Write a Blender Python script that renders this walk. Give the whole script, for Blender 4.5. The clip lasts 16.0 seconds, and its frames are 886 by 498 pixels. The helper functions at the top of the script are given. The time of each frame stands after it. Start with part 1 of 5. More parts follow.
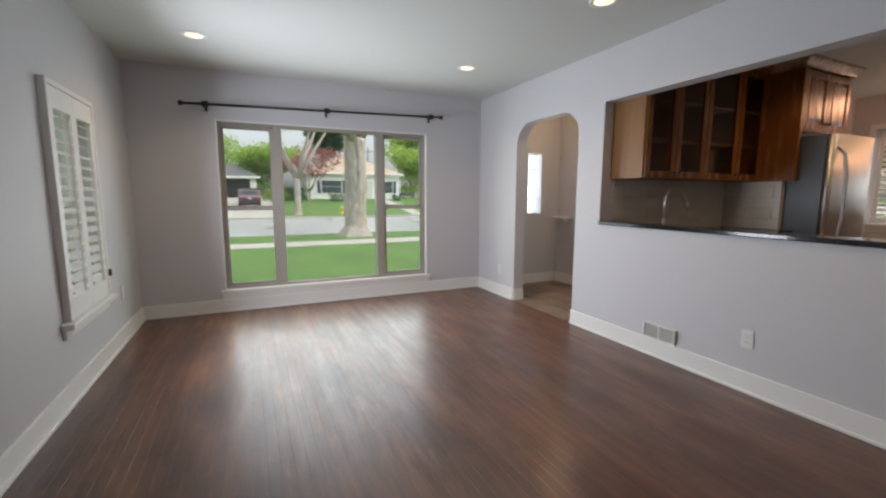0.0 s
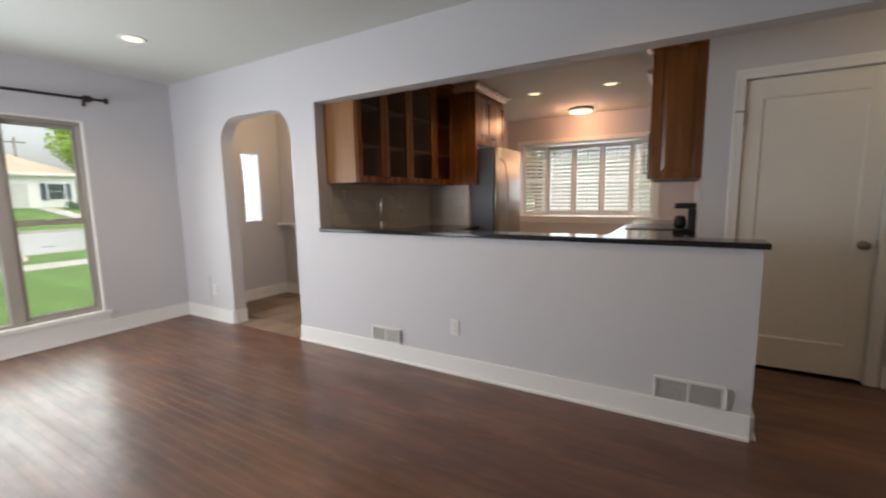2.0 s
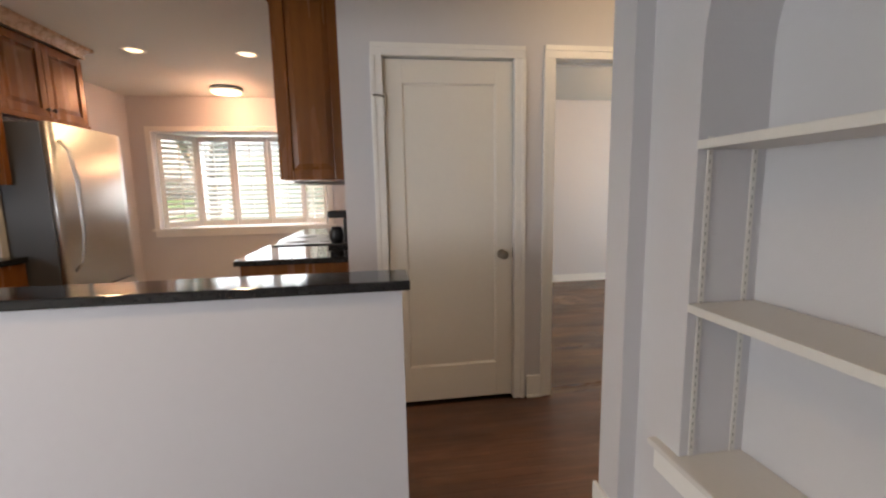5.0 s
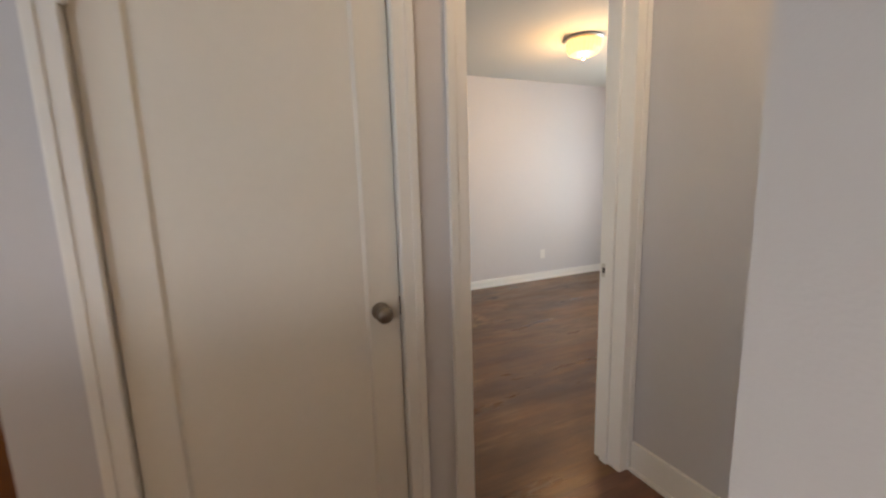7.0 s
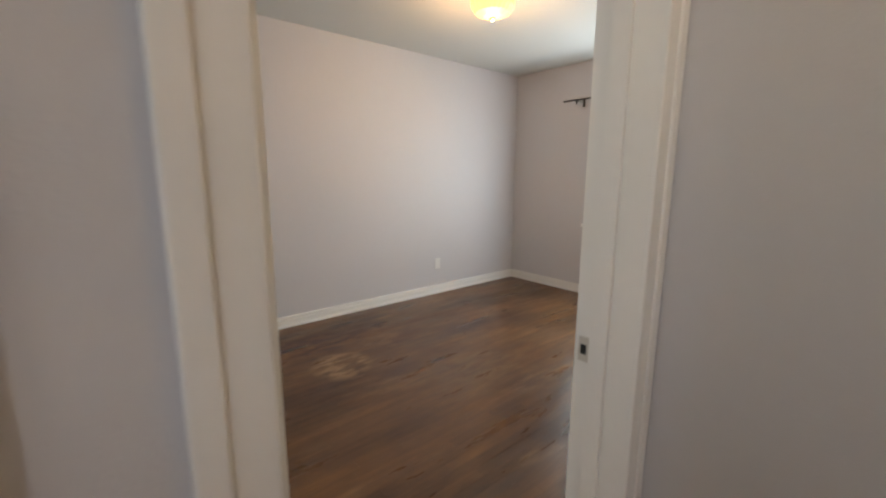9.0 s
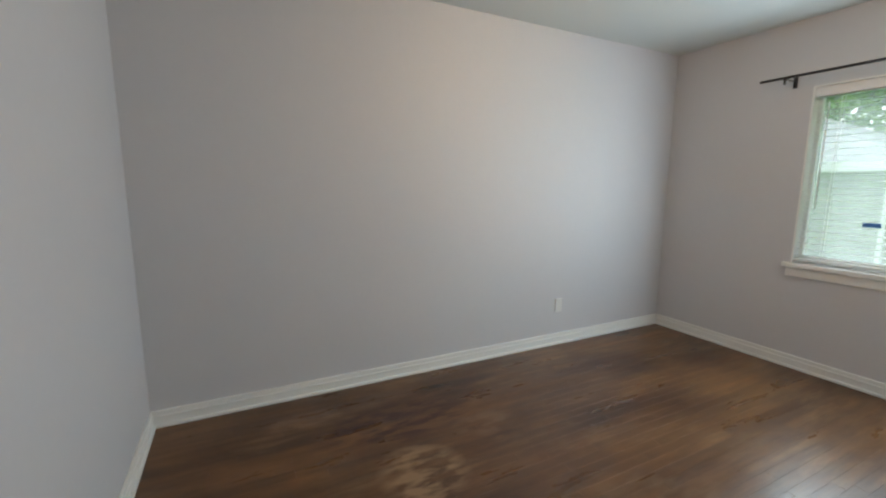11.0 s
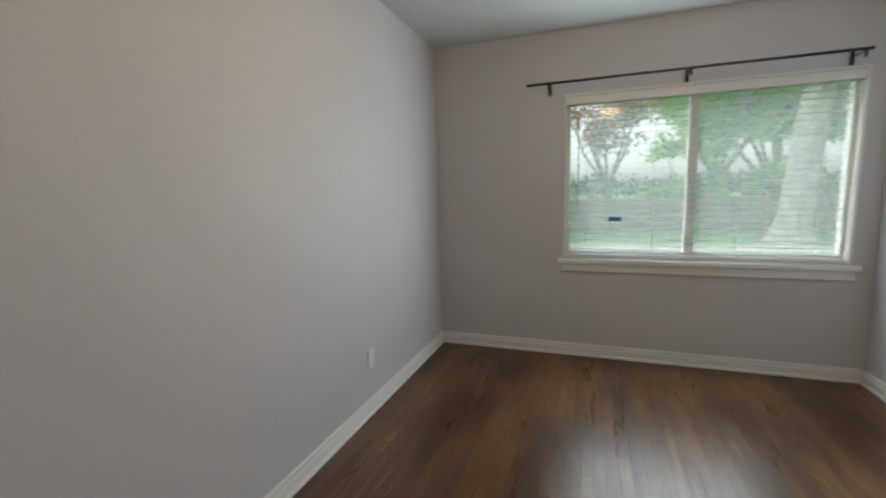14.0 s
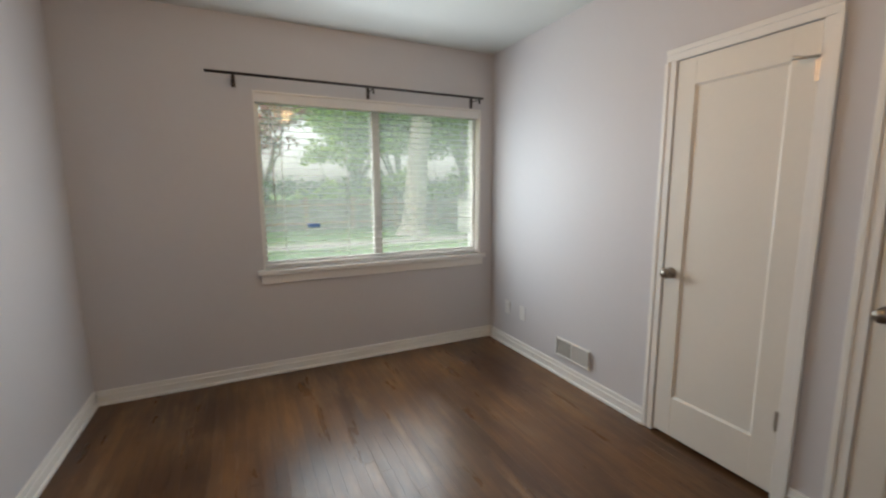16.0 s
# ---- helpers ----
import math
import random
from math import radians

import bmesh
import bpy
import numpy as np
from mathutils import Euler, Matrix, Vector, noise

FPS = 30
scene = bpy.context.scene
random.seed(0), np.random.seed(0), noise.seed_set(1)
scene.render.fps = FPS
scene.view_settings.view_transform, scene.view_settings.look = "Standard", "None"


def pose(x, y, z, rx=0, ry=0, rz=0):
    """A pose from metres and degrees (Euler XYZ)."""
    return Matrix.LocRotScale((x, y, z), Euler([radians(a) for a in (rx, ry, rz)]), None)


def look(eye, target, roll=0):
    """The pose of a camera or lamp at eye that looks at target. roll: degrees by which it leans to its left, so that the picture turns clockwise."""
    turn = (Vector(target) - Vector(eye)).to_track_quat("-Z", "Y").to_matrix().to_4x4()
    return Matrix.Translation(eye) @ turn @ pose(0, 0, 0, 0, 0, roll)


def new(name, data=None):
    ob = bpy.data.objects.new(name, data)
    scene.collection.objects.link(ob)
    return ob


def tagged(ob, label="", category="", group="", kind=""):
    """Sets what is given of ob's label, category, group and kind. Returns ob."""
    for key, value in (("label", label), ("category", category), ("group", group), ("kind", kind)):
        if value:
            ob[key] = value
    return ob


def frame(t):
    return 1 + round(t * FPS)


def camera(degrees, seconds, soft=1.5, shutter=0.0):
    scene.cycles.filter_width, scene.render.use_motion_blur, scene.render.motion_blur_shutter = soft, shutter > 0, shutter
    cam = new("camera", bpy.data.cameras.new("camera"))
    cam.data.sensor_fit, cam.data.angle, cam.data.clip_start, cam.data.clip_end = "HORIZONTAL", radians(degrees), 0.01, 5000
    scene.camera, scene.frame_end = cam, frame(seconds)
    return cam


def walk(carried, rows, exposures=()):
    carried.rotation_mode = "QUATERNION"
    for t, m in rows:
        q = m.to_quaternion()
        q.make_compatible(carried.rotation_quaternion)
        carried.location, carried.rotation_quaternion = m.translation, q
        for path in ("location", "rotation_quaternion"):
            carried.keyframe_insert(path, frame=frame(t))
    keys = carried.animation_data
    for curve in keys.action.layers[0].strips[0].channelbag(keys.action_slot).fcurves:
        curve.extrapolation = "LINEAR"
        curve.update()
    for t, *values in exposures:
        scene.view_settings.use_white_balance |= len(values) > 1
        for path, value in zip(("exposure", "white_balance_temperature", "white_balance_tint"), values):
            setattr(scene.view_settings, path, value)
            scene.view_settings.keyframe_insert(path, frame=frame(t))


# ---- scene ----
# ---- camera ----
cam = camera(93.7, 16.0, soft=2.2, shutter=0.35)
PATH = [
    (0, (-2.808, -4.877, 1.236), (-1.972, -3.078, 0.980), 0.2),
    (0.5, (-2.775, -4.889, 1.253), (-1.761, -3.185, 0.990), -0.0),
    (1, (-2.700, -4.848, 1.266), (-1.448, -3.311, 1.002), -0.4),
    (1.5, (-2.576, -4.800, 1.258), (-1.071, -3.509, 1.003), -0.8),
    (2, (-2.486, -4.765, 1.271), (-0.775, -3.763, 1.014), -1.0),
    (2.5, (-2.372, -4.807, 1.264), (-0.522, -4.091, 1.004), -1.0),
    (3, (-2.191, -4.892, 1.276), (-0.257, -4.462, 1.006), -1.0),
    (3.5, (-1.991, -4.927, 1.268), (-0.019, -4.746, 0.989), -1.1),
    (4, (-1.727, -4.952, 1.281), (0.253, -4.997, 1.000), -1.2),
    (4.2, (-1.647, -4.963, 1.274), (0.331, -5.065, 0.996), -1.1),
    (6.5, (-0.380, -5.315, 1.308), (1.489, -5.961, 1.006), -1.8),
    (7, (-0.110, -5.405, 1.306), (1.684, -6.228, 0.984), -1.7),
    (7.5, (0.118, -5.519, 1.313), (1.805, -6.535, 0.965), -1.6),
    (8, (0.344, -5.666, 1.303), (1.898, -6.870, 0.933), -1.1),
    (8.5, (0.546, -5.793, 1.308), (2.024, -7.087, 0.933), -0.9),
    (9, (0.732, -5.946, 1.297), (2.233, -7.220, 0.945), 0.3),
    (9.5, (0.862, -6.156, 1.301), (2.493, -7.268, 0.980), 0.5),
    (10, (1.092, -6.277, 1.278), (2.827, -7.225, 0.975), 0.8),
    (10.2, (1.195, -6.325, 1.292), (2.973, -7.191, 0.992), 0.7),
    (12.3, (2.248, -6.567, 1.322), (3.898, -7.657, 1.021), -1.1),
    (12.5, (2.327, -6.606, 1.304), (3.926, -7.771, 1.010), -1.1),
    (13, (2.581, -6.684, 1.292), (3.935, -8.130, 1.017), -1.3),
    (13.5, (2.785, -6.717, 1.283), (3.828, -8.402, 1.018), -1.6),
    (14, (2.958, -6.709, 1.298), (3.630, -8.575, 1.036), -1.5),
    (14.5, (3.082, -6.801, 1.328), (3.347, -8.765, 1.055), -1.5),
    (15, (3.171, -6.875, 1.337), (3.052, -8.853, 1.063), -1.3),
    (15.5, (3.221, -6.909, 1.334), (2.710, -8.823, 1.061), -0.8),
    (16, (3.266, -6.890, 1.343), (2.411, -8.675, 1.057), -0.3),
]
walk(cam, [(t, look(e, g, r)) for t, e, g, r in PATH], [(0, 1.24, 6500, 11), (1.5, 1.36, 6600, 11), (2.5, 1.73, 6800, 12), (3.5, 2.02, 6750, 12), (7, 2.17, 7050, 14), (8.5, 2.1, 6950, 14), (9, 1.98, 6750, 12), (10, 1.85, 5800, 2), (12.5, 1.95, 6300, 7), (13.5, 1.6, 6250, 6), (14, 1.43, 6200, 5), (15, 1.32, 6200, 6), (16, 1.45, 6650, 12)])

# ---- world, sun and lamps ----
world = bpy.data.worlds.new("overcast")
scene.world = world
world.use_nodes = True
wn, wl = world.node_tree.nodes, world.node_tree.links
sky = wn.new("ShaderNodeTexSky")
sky.sky_type = "NISHITA"
sky.sun_disc = False
sky.sun_elevation, sky.sun_rotation = radians(48), radians(120)
sky.air_density, sky.dust_density = 1.0, 4.0
grey = wn.new("ShaderNodeHueSaturation")
grey.inputs["Saturation"].default_value = 0.28
wl.new(sky.outputs[0], grey.inputs["Color"])
wl.new(grey.outputs[0], wn["Background"].inputs["Color"])
wn["Background"].inputs["Strength"].default_value = 0.15


def lamp(name, kind, m, energy, colour, **more):
    d = bpy.data.lights.new(name, kind)
    d.energy, d.color = energy, colour
    if kind == "AREA":
        d.shape, d.size, d.size_y = more["shape"], more["size"], more["size_y"]
        d.spread = more.get("spread", math.pi)
    elif kind == "SUN":
        d.angle = more["angle"]
    else:
        d.shadow_soft_size = more["shadow_soft_size"]
    if kind == "SPOT":
        d.spot_size, d.spot_blend = more["spot_size"], more["spot_blend"]
    ob = new(name, d)
    ob.matrix_world = m
    return ob


DAY = (0.83, 0.885, 1.0)
DAY_B = (0.80, 0.92, 1.0)
WARM = (1.0, 0.68, 0.38)
lamp("sun", "SUN", look((0, 0, 30), (3, 0.5, 0)), 1.5, (1, 0.98, 0.95), angle=radians(100))
# sky light that enters by the windows
lamp("window_light_front", "AREA", look((-1.92, 0.032, 1.12), (-1.92, -3, 1.12)), 11.5, DAY, shape="RECTANGLE", size=2.2, size_y=1.6, spread=radians(150))
lamp("window_light_lawn", "AREA", look((-1.92, 0.026, 0.75), (-1.92, -3, 0.75)), 1.7, (0.66, 1.0, 0.46), shape="RECTANGLE", size=2.2, size_y=0.9)
lamp("window_light_side", "AREA", look((-3.745, -1.45, 1.2), (0, -1.45, 1.2)), 16, DAY, shape="RECTANGLE", size=0.7, size_y=1.1, spread=radians(140))
lamp("window_light_bedroom", "AREA", look((2.40, -10.040, 1.38), (2.40, -7, 1.38)), 11, DAY_B, shape="RECTANGLE", size=1.25, size_y=1.0)
lamp("window_light_bay", "AREA", look((4.85, -3.36, 1.6), (2, -3.36, 1.7)), 9, DAY, shape="RECTANGLE", size=1.3, size_y=1.0)
lamp("window_light_vestibule", "AREA", look((0.815, 0.24, 1.4), (0.815, -2, 1.2)), 3, DAY, shape="RECTANGLE", size=0.2, size_y=0.8)


# ---- materials ----
def material(name, colour, rough=0.5, metal=0.0, spec=None, vary=0.06, scale=3.0, fine=60.0, bump=0.0, bump_scale=80.0,
             stretch=(1, 1, 1), island="", second=None, second_scale=1.2, coat=0.0, rough_vary=0.08, spread=0.13, world=False):
    """Principled paint or finish with variation at two scales, and fine relief."""
    m = bpy.data.materials.new(name)
    m.use_nodes = True
    n, l = m.node_tree.nodes, m.node_tree.links
    b = n["Principled BSDF"]
    tc = n.new("ShaderNodeTexCoord")
    mp = n.new("ShaderNodeMapping")
    mp.inputs["Scale"].default_value = stretch
    if world:
        geo = n.new("ShaderNodeNewGeometry")
        l.new(geo.outputs["Position"], mp.inputs["Vector"])
    else:
        l.new(tc.outputs["Object"], mp.inputs["Vector"])
    big, small = n.new("ShaderNodeTexNoise"), n.new("ShaderNodeTexNoise")
    for t, s in ((big, scale), (small, fine)):
        t.inputs["Scale"].default_value = s
        t.inputs["Detail"].default_value = 5
        l.new(mp.outputs[0], t.inputs["Vector"])
    mix = n.new("ShaderNodeMath")
    mix.operation = "MULTIPLY_ADD"
    l.new(small.outputs["Fac"], mix.inputs[0])
    mix.inputs[1].default_value = 0.5
    l.new(big.outputs["Fac"], mix.inputs[2])
    ramp = n.new("ShaderNodeMapRange")
    ramp.inputs["From Min"].default_value, ramp.inputs["From Max"].default_value = 0.4, 1.1
    ramp.inputs["To Min"].default_value, ramp.inputs["To Max"].default_value = 1 - vary, 1 + vary
    l.new(mix.outputs[0], ramp.inputs["Value"])
    base = n.new("ShaderNodeMix")
    base.data_type = "RGBA"
    base.inputs[6].default_value = (*colour, 1)
    base.inputs[7].default_value = (*(second or colour), 1)
    t2 = n.new("ShaderNodeTexNoise")
    t2.inputs["Scale"].default_value = second_scale
    t2.inputs["Detail"].default_value = 6
    l.new(mp.outputs[0], t2.inputs["Vector"])
    r2 = n.new("ShaderNodeMapRange")
    r2.inputs["From Min"].default_value, r2.inputs["From Max"].default_value = 0.28, 0.74
    l.new(t2.outputs["Fac"], r2.inputs["Value"])
    l.new(r2.outputs[0], base.inputs[0])
    hsv = n.new("ShaderNodeHueSaturation")
    l.new(base.outputs[2], hsv.inputs["Color"])
    val = ramp.outputs[0]
    if island:
        src = n.new("ShaderNodeObjectInfo" if island == "object" else "ShaderNodeNewGeometry")
        iv = n.new("ShaderNodeMapRange")
        iv.inputs["To Min"].default_value, iv.inputs["To Max"].default_value = 1 - spread, 1 + spread
        l.new(src.outputs["Random" if island == "object" else "Random Per Island"], iv.inputs["Value"])
        mul = n.new("ShaderNodeMath")
        mul.operation = "MULTIPLY"
        l.new(iv.outputs[0], mul.inputs[0])
        l.new(ramp.outputs[0], mul.inputs[1])
        val = mul.outputs[0]
    l.new(val, hsv.inputs["Value"])
    l.new(hsv.outputs[0], b.inputs["Base Color"])
    rr = n.new("ShaderNodeMapRange")
    rr.inputs["To Min"].default_value, rr.inputs["To Max"].default_value = max(0.02, rough - rough_vary), min(1, rough + rough_vary)
    l.new(big.outputs["Fac"], rr.inputs["Value"])
    l.new(rr.outputs[0], b.inputs["Roughness"])
    b.inputs["Metallic"].default_value = metal
    b.inputs["Coat Weight"].default_value = coat
    b.inputs["Coat Roughness"].default_value = 0.12
    if spec is not None:
        b.inputs["Specular IOR Level"].default_value = spec
    if bump:
        bt = n.new("ShaderNodeTexNoise")
        bt.inputs["Scale"].default_value = bump_scale
        bt.inputs["Detail"].default_value = 4
        l.new(mp.outputs[0], bt.inputs["Vector"])
        bn = n.new("ShaderNodeBump")
        bn.inputs["Strength"].default_value, bn.inputs["Distance"].default_value = bump, 0.004
        l.new(bt.outputs["Fac"], bn.inputs["Height"])
        l.new(bn.outputs[0], b.inputs["Normal"])
    return m


def glass_material(name, tint=(0.97, 0.99, 0.98), rough=0.0, clear=0.93, veil=0.0):
    """A clear pane: mostly see-through, with a gloss that grows at grazing angles and an optional haze veil."""
    m = bpy.data.materials.new(name)
    m.use_nodes = True
    n, l = m.node_tree.nodes, m.node_tree.links
    n.remove(n["Principled BSDF"])
    tr, gl, mx, fr = n.new("ShaderNodeBsdfTransparent"), n.new("ShaderNodeBsdfGlossy"), n.new("ShaderNodeMixShader"), n.new("ShaderNodeLayerWeight")
    tr.inputs["Color"].default_value = (*[c * clear for c in tint], 1)
    gl.inputs["Roughness"].default_value = 0.02 + rough
    fr.inputs["Blend"].default_value = 0.5
    pw, sc = n.new("ShaderNodeMath"), n.new("ShaderNodeMath")
    pw.operation, pw.inputs[1].default_value = "POWER", 4.5
    sc.operation, sc.inputs[1].default_value, sc.inputs[2].default_value = "MULTIPLY_ADD", 0.7, 0.02
    # a pale translucent share lays a haze of glare over the view
    haze, veil_mix = n.new("ShaderNodeBsdfTranslucent"), n.new("ShaderNodeMixShader")
    haze.inputs["Color"].default_value = (0.80, 0.91, 0.93, 1)
    veil_mix.inputs[0].default_value = veil
    l.new(fr.outputs["Facing"], pw.inputs[0])
    l.new(pw.outputs[0], sc.inputs[0])
    l.new(sc.outputs[0], mx.inputs[0])
    l.new(tr.outputs[0], mx.inputs[1])
    l.new(gl.outputs[0], mx.inputs[2])
    l.new(mx.outputs[0], veil_mix.inputs[1])
    l.new(haze.outputs[0], veil_mix.inputs[2])
    l.new(veil_mix.outputs[0], n["Material Output"].inputs["Surface"])
    return m


def glow_material(name, colour, strength):
    m = bpy.data.materials.new(name)
    m.use_nodes = True
    b = m.node_tree.nodes["Principled BSDF"]
    b.inputs["Base Color"].default_value = (0.9, 0.88, 0.82, 1)
    b.inputs["Emission Color"].default_value = (*colour, 1)
    b.inputs["Emission Strength"].default_value = strength
    return m


WALL = material("wall_paint", (0.58, 0.57, 0.585), 0.6, vary=0.025, scale=0.8, fine=30, bump=0.12, bump_scale=160)
CEIL = material("ceiling_paint", (0.62, 0.63, 0.60), 0.8, vary=0.02, scale=0.7, fine=20, bump=0.12, bump_scale=120)
TRIM = material("trim_paint", (0.80, 0.79, 0.76), 0.32, vary=0.03, scale=2, fine=40, bump=0.06, bump_scale=60)
DOORP = material("door_paint", (0.76, 0.73, 0.665), 0.30, vary=0.03, scale=1.5, fine=40, bump=0.06, bump_scale=50)
SUBFLOOR = material("subfloor", (0.03, 0.018, 0.012), 0.7)


def plank_material(name, light, dark, worn, rough, island, patchy, spec=0.42, coat=0.15):
    """Dark stained oak: blotchy stain, long streaks, fine grain, worn patches and a few scratches."""
    m = bpy.data.materials.new(name)
    m.use_nodes = True
    n, l = m.node_tree.nodes, m.node_tree.links
    b = n["Principled BSDF"]
    geo = n.new("ShaderNodeNewGeometry")

    def tex(stretch, detail, turn=0.0, move=0.0):
        mp, t = n.new("ShaderNodeMapping"), n.new("ShaderNodeTexNoise")
        mp.inputs["Scale"].default_value = (*stretch, 1)
        mp.inputs["Rotation"].default_value = (0, 0, turn)
        mp.inputs["Location"].default_value = (move, move, 0)
        t.inputs["Scale"].default_value, t.inputs["Detail"].default_value = 1.0, detail
        t.inputs["Roughness"].default_value = 0.6
        l.new(geo.outputs["Position"], mp.inputs["Vector"])
        l.new(mp.outputs[0], t.inputs["Vector"])
        return t.outputs["Fac"]

    def span(value, a, b_, c, d_):
        q = n.new("ShaderNodeMapRange")
        for key, v in (("From Min", a), ("From Max", b_), ("To Min", c), ("To Max", d_)):
            q.inputs[key].default_value = v
        l.new(value, q.inputs["Value"])
        return q.outputs[0]

    def times(p, q, how="MULTIPLY"):
        k = n.new("ShaderNodeMath")
        k.operation = how
        l.new(p, k.inputs[0])
        l.new(q, k.inputs[1])
        return k.outputs[0]

    def blend(fac, p, colour):
        k = n.new("ShaderNodeMix")
        k.data_type = "RGBA"
        l.new(fac, k.inputs[0])
        if isinstance(p, tuple):
            k.inputs[6].default_value = (*p, 1)
        else:
            l.new(p, k.inputs[6])
        k.inputs[7].default_value = (*colour, 1)
        return k.outputs[2]

    blotch, streak, grain = tex((2.6, 1.1), 5), tex((24, 1.6), 5), tex((170, 7), 3)
    base = blend(span(blotch, 0.36, 0.64, 0, 1), light, dark)
    wear = times(span(tex((3.2, 1.3), 5, 0.0, 7.0), 0.52, 0.66, 0, 1), span(tex((30, 4.0), 4, 0.0, 3.0), 0.40, 0.62, 0.1, patchy))
    base = blend(wear, base, worn)
    scratch = times(span(tex((75, 1.4), 2, 0.30, 1.0), 0.70, 0.74, 0, 0.45), span(tex((1.5, 1.5), 2, 0.0, 5.0), 0.50, 0.60, 0, 1))
    base = blend(scratch, base, (0.34, 0.26, 0.19))
    src = n.new("ShaderNodeObjectInfo" if island == "object" else "ShaderNodeNewGeometry")
    tone = times(span(src.outputs["Random" if island == "object" else "Random Per Island"], 0, 1, 0.86, 1.14), span(streak, 0.3, 0.7, 0.74, 1.26))
    tone = times(tone, span(grain, 0.3, 0.7, 0.86, 1.14))
    hsv = n.new("ShaderNodeHueSaturation")
    l.new(base, hsv.inputs["Color"])
    l.new(tone, hsv.inputs["Value"])
    l.new(hsv.outputs[0], b.inputs["Base Color"])
    gloss = span(tex((9, 1.5), 5, 0.0, 11.0), 0.32, 0.68, rough - 0.09, rough + 0.11)
    l.new(gloss, b.inputs["Roughness"])
    b.inputs["Specular IOR Level"].default_value = spec
    b.inputs["Coat Weight"].default_value, b.inputs["Coat Roughness"].default_value = coat, 0.25
    bump = n.new("ShaderNodeBump")
    bump.inputs["Strength"].default_value, bump.inputs["Distance"].default_value = 0.12, 0.002
    l.new(times(streak, grain, "ADD"), bump.inputs["Height"])
    l.new(bump.outputs[0], b.inputs["Normal"])
    return m


LIVING_TONES = ((0.152, 0.059, 0.026), (0.066, 0.023, 0.011), (0.21, 0.105, 0.054))
PLANK = plank_material("floor_plank", *LIVING_TONES, 0.46, "object", 0.55, 0.55, 0.5)
PLANK_J = plank_material("floor_plank_joined", *LIVING_TONES, 0.46, "island", 0.55, 0.55, 0.5)
PLANK_B = plank_material("worn_plank", (0.150, 0.070, 0.023), (0.056, 0.023, 0.008), (0.205, 0.118, 0.055), 0.33, "object", 0.75)
PLANK_BJ = plank_material("worn_plank_joined", (0.150, 0.070, 0.023), (0.056, 0.023, 0.008), (0.205, 0.118, 0.055), 0.33, "island", 0.75)


def stain(m, spots):
    """Mixes shaped stains into a floor finish: (x, y, rx, ry, colour)."""
    n, l = m.node_tree.nodes, m.node_tree.links
    b = n["Principled BSDF"]
    last = b.inputs["Base Color"].links[0].from_socket
    geo, wob = n.new("ShaderNodeNewGeometry"), n.new("ShaderNodeTexNoise")
    wob.inputs["Scale"].default_value = 9
    wob.inputs["Detail"].default_value = 6
    st = n.new("ShaderNodeMapping")
    st.inputs["Scale"].default_value = (2.2, 0.7, 1)
    l.new(geo.outputs["Position"], st.inputs["Vector"])
    l.new(st.outputs[0], wob.inputs["Vector"])
    for x, y, rx, ry, colour, most in spots:
        mp = n.new("ShaderNodeMapping")
        mp.inputs["Location"].default_value = (-x / rx, -y / ry, 0)
        mp.inputs["Scale"].default_value = (1 / rx, 1 / ry, 0)
        l.new(geo.outputs["Position"], mp.inputs["Vector"])
        gr, rg, rise, mul, mx = n.new("ShaderNodeTexGradient"), n.new("ShaderNodeMapRange"), n.new("ShaderNodeMapRange"), n.new("ShaderNodeMath"), n.new("ShaderNodeMix")
        gr.gradient_type, mul.operation, mx.data_type = "SPHERICAL", "MULTIPLY", "RGBA"
        l.new(mp.outputs[0], gr.inputs["Vector"])
        rise.inputs["From Min"].default_value, rise.inputs["From Max"].default_value = 0.05, 0.42
        l.new(gr.outputs["Fac"], rise.inputs["Value"])
        rg.inputs["From Min"].default_value, rg.inputs["From Max"].default_value = 0.42, 0.58
        rg.inputs["To Min"].default_value, rg.inputs["To Max"].default_value = 0.0, most
        l.new(wob.outputs["Fac"], rg.inputs["Value"])
        l.new(rise.outputs[0], mul.inputs[0])
        l.new(rg.outputs[0], mul.inputs[1])
        l.new(mul.outputs[0], mx.inputs[0])
        l.new(last, mx.inputs[6])
        mx.inputs[7].default_value = (*colour, 1)
        last = mx.outputs[2]
    l.new(last, b.inputs["Base Color"])


for _m in (PLANK_B, PLANK_BJ):
    stain(_m, [(3.68, -7.18, 0.26, 0.52, (0.045, 0.012, 0.008), 0.95), (3.22, -7.15, 0.26, 0.24, (0.30, 0.19, 0.10), 0.85), (3.45, -7.62, 0.14, 0.22, (0.22, 0.13, 0.07), 0.5), (3.9, -6.7, 0.10, 0.25, (0.24, 0.14, 0.08), 0.5), (2.6, -7.9, 0.3, 0.5, (0.19, 0.115, 0.06), 0.45)])
TILE = material("entry_tile", (0.30, 0.195, 0.125), 0.42, vary=0.30, scale=5, fine=30, island="object", second=(0.19, 0.165, 0.14), second_scale=4, spread=0.35, bump=0.3, bump_scale=12)
KTILE = material("kitchen_tile", (0.34, 0.32, 0.29), 0.4, vary=0.1, scale=3, island="object")
GROUT = material("grout", (0.25, 0.23, 0.2), 0.9)
WOOD = material("cabinet_wood", (0.25, 0.092, 0.022), 0.26, vary=0.22, scale=2.5, fine=30, stretch=(7, 7, 0.7), second=(0.145, 0.048, 0.011), second_scale=0.8, bump=0.04, bump_scale=20)
WOODL = material("cabinet_side_wood", (0.27, 0.135, 0.045), 0.35, vary=0.18, scale=2.5, fine=30, stretch=(7, 7, 0.7), second=(0.20, 0.09, 0.03), second_scale=0.8)
